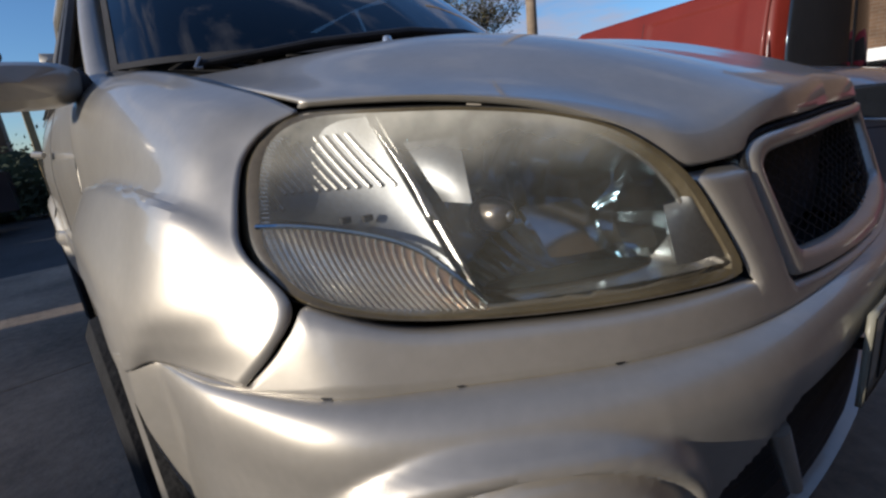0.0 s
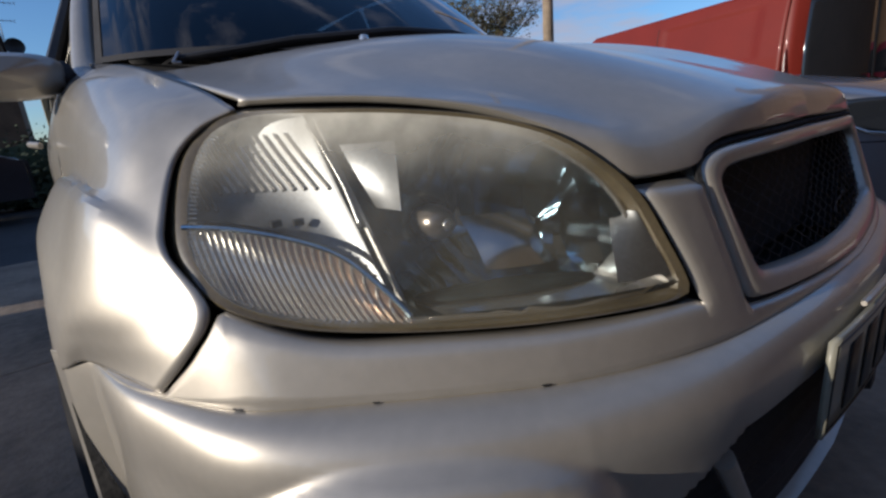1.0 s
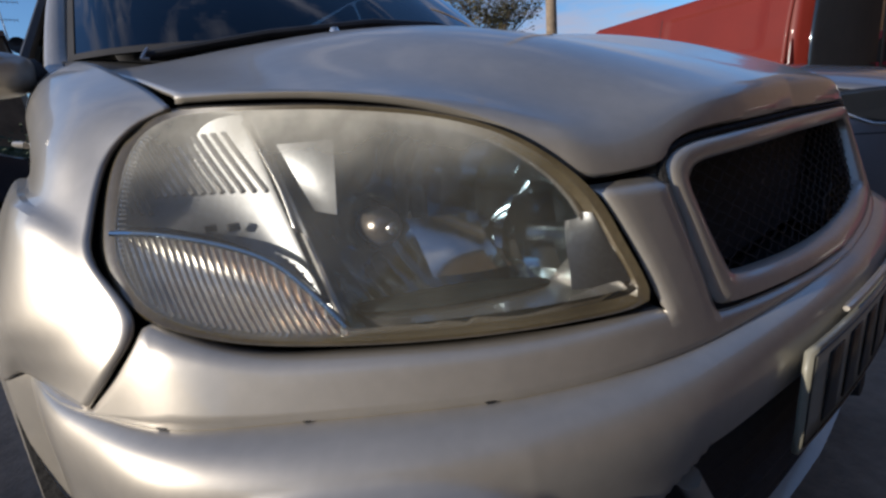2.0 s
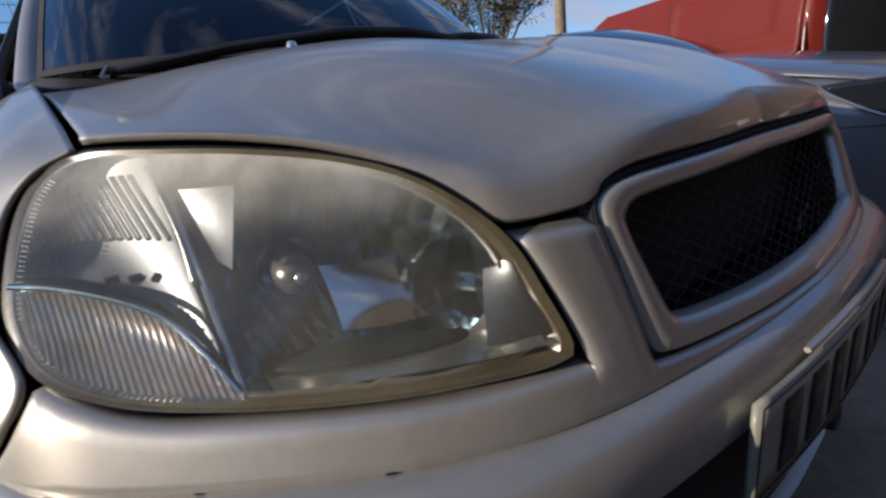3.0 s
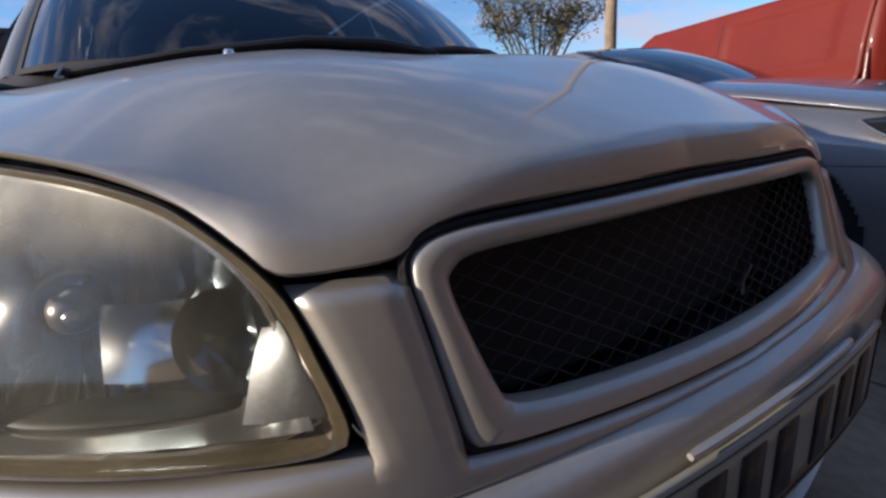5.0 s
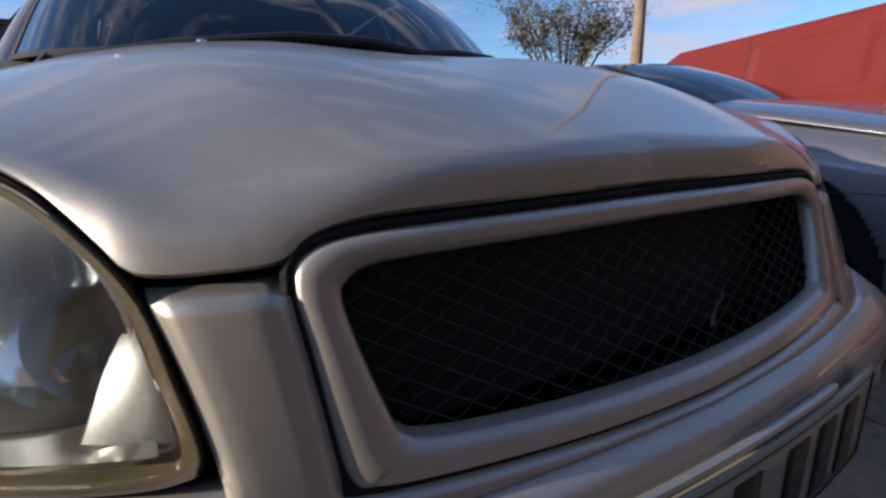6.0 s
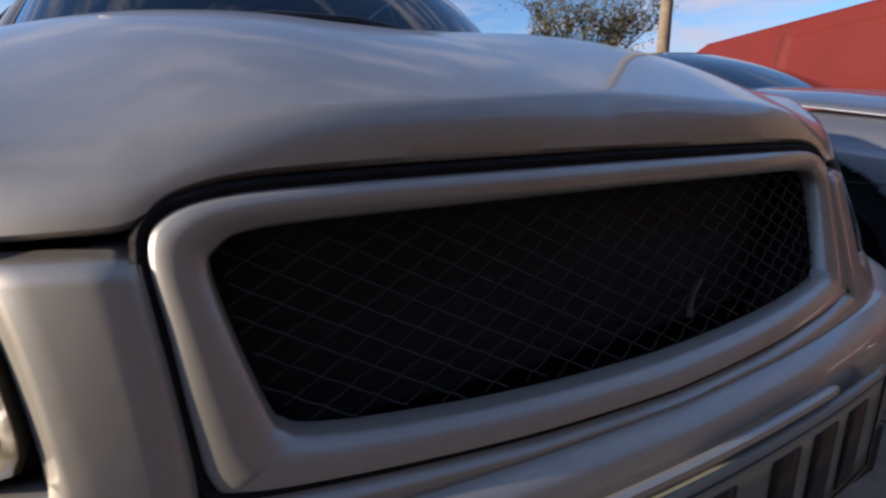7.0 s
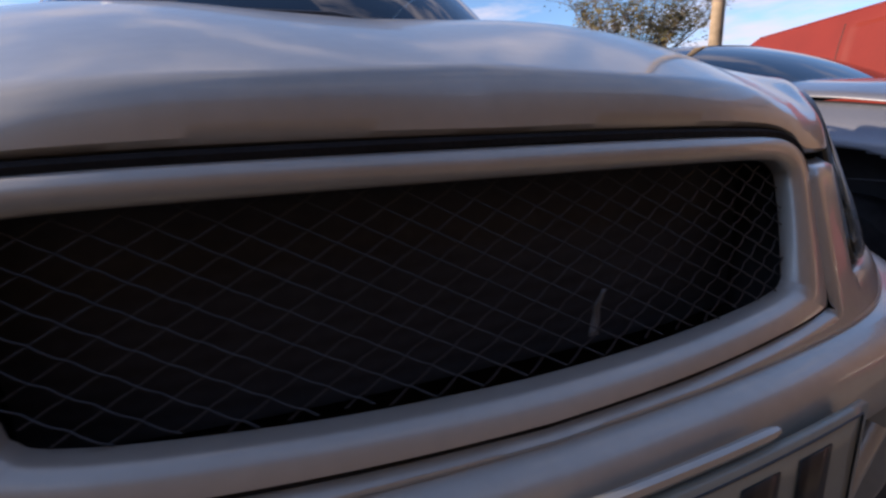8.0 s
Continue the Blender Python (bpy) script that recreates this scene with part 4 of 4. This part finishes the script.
def van_side(side):
    def skin(u, v):
        y = VY + lerp(0, VL, u)
        z = lerp(.32, VH, v)
        if u > .62:
            z = min(z, lerp(VH, 1.0, min((u - .62) / .30, 1) ** 1.3)) if z > 1.0 else z
        x = .10 * max(0, (z - 1.05) / .75) ** 2 + .03 * max(0, (.6 - z) / .3)
        x -= .018 * (1 - step(.0, .03, abs(z - 1.05)))
        a, b = (y - VY - .22) / 1.15, (z - 1.19) / .50
        if 0 < a < 1 and 0 < b < 1:
            x += .014 * step(0, .05, min(a, 1 - a)) * step(0, .10, min(b, 1 - b))
        return (VX + x if side < 0 else VX + VW - x, y, z)
    v, f = grid(skin, 110, 70)
    f = [q for q in f if min(min(math.hypot(v[i][1] - VY - wy, v[i][2] - .31) for i in q) for wy in (.62, 3.2)) > .35]
    mk("side_panel", v, f, paint_red, van, "red side panel with a pressed recess", thick=0.006)


for s in (-1, 1):
    van_side(s)
mk("roof", *grid(lambda u, v: (VX + .10 + (VW - .20) * u, VY + .03 + lerp(0, VL * .62, v), VH + .05 * math.sin(math.pi * u)), 12, 14), paint_red, van, thick=0.01)
mk("front", *grid(lambda u, v: (VX + .12 + (VW - .24) * u, VY + VL * np.interp(v, [0, .35, .6, 1], [.62, .84, .99, 1.0]), np.interp(v, [0, .35, .6, 1], [VH, 1.08, .95, .35])), 10, 16), paint_red, van, thick=0.01)
mk("rear_door", *grid(lambda u, v: (VX + .02 + (VW - .04) * u + (.5 - u) * .16 * max(0, (v - .5) * 2) ** 2, VY - .26 * math.sin(math.pi * u) ** .8 + .10 * max(0, v - .5) ** 2, lerp(.34, VH, v)), 24, 20), paint_red, van, thick=0.01)
for s in (0, 1):
    mk("rear_window", *grid(lambda u, v: ((q := lerp(.07, .495, u) if s == 0 else lerp(.505, .93, u)) and VX + .02 + (VW - .04) * q + (.5 - q) * .16 * v * v, VY - .036 - .26 * math.sin(math.pi * q) ** .8 + .025 * v, lerp(.90, 1.70, v)), 14, 8), glass_dark, van, "dark rear door glass", thick=0.008)
    lx = VX + (.03 if s == 0 else VW - .03)
    mk("tail_lamp", *tube([(lx, VY - .02, .72), (lx, VY - .022, 1.0), (lx + (.03 if s == 0 else -.03), VY, 1.30)], [.022, .026, .020], 10), material("red_lamp_plastic", (.06, .008, .008), rough=.25, spread=.1), van)
for s in (-1, 1):
    x = VX + .045 if s < 0 else VX + VW - .045
    mk("cab_window", [(x - .01 * -s, VY + 1.48, 1.15), (x - .01 * -s, VY + 2.75, 1.12), (x + .04 * -s, VY + 2.45, 1.62), (x + .04 * -s, VY + 1.48, 1.63)], [(0, 1, 2, 3)], glass_dark, van, thick=0.012, smooth=False)
    mk("door_gap", *tube([(VX - .004 + .10 * max(0, (z - 1.05) / .75) ** 2 if s < 0 else VX + VW + .004 - .10 * max(0, (z - 1.05) / .75) ** 2, VY + 1.42, z) for z in (.4, .7, 1.04, 1.3, 1.5, 1.7)], .005, 6), void, van)
    for y in (VY + .62, VY + 3.2):
        simple_wheel(van, VX + .10 if s < 0 else VX + VW - .10, y)
mk("underside", *box(VX + .15, VX + VW - .15, VY + .1, VY + 3.9, .2, .4), black_plastic, van, smooth=False)
mk("rear_bumper", *box(VX, VX + VW, VY - .09, VY + .05, .36, .56), black_plastic, van, bevel=.03)

# it stands askew, its tail turned to the drive
turn = Matrix.Rotation(radians(-17), 4, "Z")
van.matrix_world = Matrix.Translation((VX, VY, 0)) @ turn @ Matrix.Translation((-VX, -VY, 0))

# maroon estate further along
far = thing("maroon_car", "dark maroon hatchback parked in front of the brick house", "car")
FX, FY = 7.6, -3.05
prof = [(0, .45), (0, .80), (.25, .92), (1.0, 1.0), (1.75, 1.42), (2.3, 1.48), (3.2, 1.45), (3.75, 1.0), (3.9, .9), (3.9, .4)]
line = path([(0, y, z) for y, z in prof])
mk("body", *grid(lambda u, v: (FX + 1.66 * v, FY + line(u)[1], line(u)[2] - .05 * (2 * v - 1) ** 4), 50, 12), paint_maroon, far, thick=0.02)
for s in (0, 1):
    x = FX + (0 if s == 0 else 1.66)
    mk("flank", [(x, FY + y, z) for y, z in prof] , [tuple(range(len(prof)))], paint_maroon, far, thick=0.02, smooth=False)
    mk("side_window", [(x + (-.012 if s == 0 else .012), FY + y, z) for y, z in ((1.25, 1.04), (1.85, 1.38), (3.1, 1.37), (3.45, 1.04))], [(0, 1, 2, 3)], glass_dark, far, thick=0.006, smooth=False)
    for y in (.75, 3.15):
        simple_wheel(far, x + (.08 if s == 0 else -.08), FY + y)
mk("headlight", *grid(lambda u, v: (FX + .05 + .3 * u, FY - .02 + .12 * (1 - u), lerp(.70, .84, v)), 6, 4), glass_dark, far, thick=0.02)


# ---------------- houses ----------------
def brick_wall(name, p, q, z0, z1, parent, holes=(), piece=None):
    """A wall from p to q with courses of real bricks standing proud of the mortar; holes: (along0, along1, z0, z1)."""
    p, q = Vector(p), Vector(q)
    d = (q - p)
    length = d.length
    d.normalize()
    n = Vector((d.y, -d.x, 0))
    pieces_v, pieces_f = [], []
    cuts_a = sorted({0, length, *[h for hole in holes for h in hole[:2]]})
    cuts_z = sorted({z0, z1, *[h for hole in holes for h in hole[2:]]})
    back = []
    for a0, a1 in zip(cuts_a, cuts_a[1:]):
        for b0, b1 in zip(cuts_z, cuts_z[1:]):
            if any(h[0] <= (a0 + a1) / 2 <= h[1] and h[2] <= (b0 + b1) / 2 <= h[3] for h in holes):
                continue
            c = [p + d * a + n * o + Vector((0, 0, z)) for a in (a0, a1) for o in (-.22, 0) for z in (b0, b1)]
            back.append(([tuple(w) for w in c], box(0, 1, 0, 1, 0, 1)[1]))
    wall = mk(name, *joined(*back), mortar, parent, "brick wall with pale mortar joints", smooth=False)
    bw, bh, gap = .215, .065, .010
    for r in range(int((z1 - z0) / (bh + gap))):
        z = z0 + r * (bh + gap)
        a = -(bw / 2) * (r % 2)
        while a < length:
            b0, b1 = max(a, 0), min(a + bw, length)
            if b1 - b0 > .03 and not any(h[0] - .02 < b1 and b0 < h[1] + .02 and h[2] - .03 < z + bh and z < h[3] + .03 for h in holes):
                o = .012 + random.uniform(0, .004)
                k = len(pieces_v)
                pieces_v += [tuple(p + d * s + n * w + Vector((0, 0, zz))) for s in (b0, b1) for w in (.0, o) for zz in (z, z + bh)]
                pieces_f += [tuple(i + k for i in fc) for fc in box(0, 1, 0, 1, 0, 1)[1]]
            a += bw + gap
    mk("bricks", pieces_v, pieces_f, brick_m, wall, "brown brick courses", smooth=False, weld=False, kind="stuff")
    return wall


def house_window(parent, p, d, w, h, z):
    """A white window: frame bars, sill and pane; p is its lower corner, d the way along the wall."""
    p, d = Vector(p), Vector(d).normalized()
    n = Vector((d.y, -d.x, 0))
    win = mk("window", *joined(*[tube([p + d * a + Vector((0, 0, z + b0)) - n * .05, p + d * a2 + Vector((0, 0, z + b1)) - n * .05], .035, 4) for a, b0, a2, b1 in
                                ((0, 0, w, 0), (0, h, w, h), (0, 0, 0, h), (w, 0, w, h), (w / 2, 0, w / 2, h), (0, h * .68, w, h * .68))]), white_paint, parent, "white window frame", smooth=False)
    c = [p + d * a - n * .07 + Vector((0, 0, z + b)) for a, b in ((0, 0), (w, 0), (w, h), (0, h))]
    mk("pane", [tuple(v) for v in c], [(0, 1, 2, 3)], glass_dark, win, thick=.01, smooth=False)
    s = [p + d * a + n * o + Vector((0, 0, z + b)) for a in (-.08, w + .08) for o in (-.1, .07) for b in (-.08, -.02)]
    mk("sill", [tuple(v) for v in s], box(0, 1, 0, 1, 0, 1)[1], white_paint, win, smooth=False)


house = thing("brick_house", "brown brick house with white windows beyond the parked cars", "house")
HX = 13.0
brick_wall("front_wall", (HX, 2.55, 0), (HX, -9.0, 0), 0, 5.2, house, holes=[(.35, 2.15, .15, 1.05), (4.5, 6.3, .15, 1.05)])
house_window(house, (HX, 2.55 - .35, 0), (0, -1, 0), 1.8, .9, .15)
house_window(house, (HX, 2.55 - 4.5, 0), (0, -1, 0), 1.8, .9, .15)
mk("house_body", *joined(box(HX + .25, HX + 3.2, -9, 2.55, 0, 5.2)), mortar, house, smooth=False)
mk("roof", [(HX - .4, 2.7, 5.1), (HX - .4, -9.3, 5.1), (HX + 1.7, -9.3, 6.6), (HX + 1.7, 2.7, 6.6), (HX + 3.6, 2.7, 5.1), (HX + 3.6, -9.3, 5.1)], [(0, 1, 2, 3), (3, 2, 5, 4)], tile_m, house, "brown tiled roof", thick=.12, smooth=False)
mk("porch_band", *box(HX - .35, HX + .02, -6.5, 2.50, 1.08, 1.33), white_paint, house, "white fascia board", smooth=False)

terrace = thing("terraced_house", "dark brick house across the road with a flat parapet", "house")
mk("wall", *box(-9.0, -1.12, 14.0, 20.0, -.015, 3.45), brick_m, terrace, smooth=False)
mk("coping", *box(-9.1, -1.06, 13.9, 20.1, 3.45, 3.56), tile_m, terrace, "dark coping stones", smooth=False)
house_window(terrace, (-3.4, 14.0, 0), (1, 0, 0), 1.4, 1.1, 1.5)
aerial = thing("tv_aerial", "thin metal television aerial on a mast", "aerial")
ax, ay = -1.02, 13.8
mk("mast", *tube([(ax, ay, 2.4), (ax, ay, 4.15)], .016, 6), alloy, aerial)
for z, w in ((4.1, .34), (3.75, .26)):
    mk("boom", *joined(tube([(ax - w, ay, z), (ax + w, ay, z)], .007, 5), *[tube([(ax - w + k * w / 4, ay - .15, z), (ax - w + k * w / 4, ay + .15, z)], .005, 4) for k in range(9)]), alloy, aerial)
mk("dish", *lathe([(.0001, .06), (.08, .045), (.13, .015), (.17, -.02)], 20, "y", (ax + .14, ay - .15, 3.22)), black_plastic, aerial, "dark satellite dish")

post = thing("timber_post", "pale timber gate post", "post", at=(-.69, 10.9, 0))
mk("shaft", *box(-.055, .055, -.05, .05, -.015, 1.95), yellow_wood, post, bevel=.012, smooth=False)

parked = thing("dark_car", "dark hatchback parked across the road", "car")
mk("body", *grid(lambda u, v: (-5.2 + 4.05 * u, 8.8 + 1.6 * v, np.interp(u, [0, .02, .2, .35, .75, .93, .99, 1], [.4, .85, .95, 1.42, 1.42, .98, .90, .4]) - .04 * (2 * v - 1) ** 4), 60, 8), paint_dark, parked, thick=.02)
for y in (8.8, 10.4):
    mk("flank", [(-5.2 + 4.05 * u, y, z) for u, z in ((0, .35), (0, .85), (.2, .95), (.35, 1.42), (.75, 1.42), (.93, .98), (1, .88), (1, .35))], [tuple(range(8))], paint_dark, parked, thick=.02, smooth=False)
    o = -.02 if y < 9 else .02
    mk("side_window", [(-5.2 + 4.05 * u, y + o, z) for u, z in ((.24, .98), (.37, 1.36), (.73, 1.36), (.88, .98))], [(0, 1, 2, 3)], glass_dark, parked, thick=.006, smooth=False)
    for u in (.18, .80):
        mk("wheel", *lathe([(.0001, -.05), (.2, -.05), (.29, -.08), (.31, 0), (.29, .08), (.2, .05), (.0001, .05)], 28, "y", (-5.2 + 4.05 * u, y, .30)), rubber, parked)


# ---------------- trees, hedge, pole ----------------
def leaves(points, size, mat, parent, name="crown", label=""):
    verts, faces = [], []
    for p in points:
        a = Vector((random.gauss(0, 1), random.gauss(0, 1), random.gauss(0, 1))).normalized()
        b = a.orthogonal().normalized()
        s = size * random.uniform(.5, 1.4)
        k = len(verts)
        verts += [p - a * s, p + b * s * .5, p + a * s, p - b * s * .5]
        faces.append((k, k + 1, k + 2, k + 3))
    return mk(name, verts, faces, mat, parent, label, smooth=False, weld=False)


def tree(at, height, spread, seed, density=9000):
    rnd = random.Random(seed)
    t = thing("tree", "bare-twigged autumn tree with sparse olive leaves", "tree", at=at)
    pieces, tips = [tube([(0, 0, 0), (.05, 0, height * .3), (0, .05, height * .5)], [.16, .12, .09], 8)], []
    for k in range(24):
        a = k * 2.4
        z0 = height * rnd.uniform(.12, .42)
        r = spread * rnd.uniform(.55, 1.0)
        mid = Vector((math.cos(a) * r * .5, math.sin(a) * r * .5, z0 + (height - z0) * rnd.uniform(.3, .55)))
        tip = Vector((math.cos(a) * r, math.sin(a) * r, z0 + (height - z0) * rnd.uniform(.5, 1.0)))
        pieces.append(tube([(0, 0, z0), mid, tip], [.06, .035, .012], 6))
        for j in range(20):
            s = lerp(mid, tip, rnd.random())
            e = s + Vector((rnd.gauss(0, .3), rnd.gauss(0, .3), rnd.uniform(.0, .6))) * spread * .45
            pieces.append(tube([s, lerp(s, e, .5) + Vector((0, 0, .05)), e], [.014, .009, .004], 4))
            tips.append((s, e))
    mk("trunk", *joined(*pieces), bark, t, "grey branching trunk")
    pts = []
    for k in range(density):
        s, e = tips[rnd.randrange(len(tips))]
        pts.append(lerp(s, e, rnd.uniform(.2, 1.1)) + Vector((rnd.gauss(0, .13), rnd.gauss(0, .13), rnd.gauss(0, .13))))
    leaves(pts, .075, leaf, t, label="sparse olive-brown leaves")
    return t


tree((14.9, 16.0, 0), 7.2, 3.1, 4)
pole = thing("utility_pole", "weathered wooden utility pole", "pole", at=(8.38, 6.88, 0))
mk("shaft", *tube([(.0, 0, -.015), (0, 0, 4), (0, 0, 8)], [.13, .115, .09], 20), wood, pole)
mk("step_iron", *tube([(-.12, 0, 6.5), (.25, 0, 6.5)], .012, 6), alloy, pole)

hedge = thing("hedge", "dark overgrown hedge along the road", "hedge", kind="stuff")
hp = []
for k in range(15000):
    x = random.uniform(-6, 1.6)
    hp.append(Vector((x, 11.6 + random.gauss(0, .35), abs(random.gauss(0, 1)) * .50 + .05)))
leaves(hp, .05, leaf_dark, hedge, "foliage")
mk("core", *grid(lambda u, v: (lerp(-6, 1.6, u), 11.8 + .25 * math.cos(v * 6.28), .60 + .62 * math.sin(v * 6.28) + .06 * math.sin(u * 60)), 60, 10), leaf_dark, hedge)


# ---------------- unseen things added round the drive to shade and tint the car ---
shade_caster = thing("shade_wall", "unseen brick wall added to shade the drive", "wall", kind="structure")
# added to keep the sun off the ground; the gap lets one stripe through
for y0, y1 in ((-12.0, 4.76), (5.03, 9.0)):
    mk("panel", *joined(box(-6.2, -6.0, y0, y1, -.015, 1.57), box(-6.25, -5.95, y0, y1, 1.57, 1.65)), brick_m, shade_caster, smooth=False)
# unseen house, added to darken the car's front and give it brown reflections
across = thing("sky_block_house", "unseen brown brick house added to block sky and bounce warm light", "house")
mk("wall", *box(-14, 16, -12, -5.4, -.015, 5.8), brick_m, across, smooth=False)
mk("roof", [(-14.4, -5.0, 5.7), (16.4, -5.0, 5.7), (16.4, -8.7, 8.4), (-14.4, -8.7, 8.4), (16.4, -12.4, 5.7), (-14.4, -12.4, 5.7)], [(0, 1, 2, 3), (3, 2, 4, 5)], tile_m, across, thick=.12, smooth=False)
for x in (-11, -5, 1, 7, 12):
    house_window(across, (x + 1.5, -5.4, 0), (-1, 0, 0), 1.5, 1.2, 1.0)
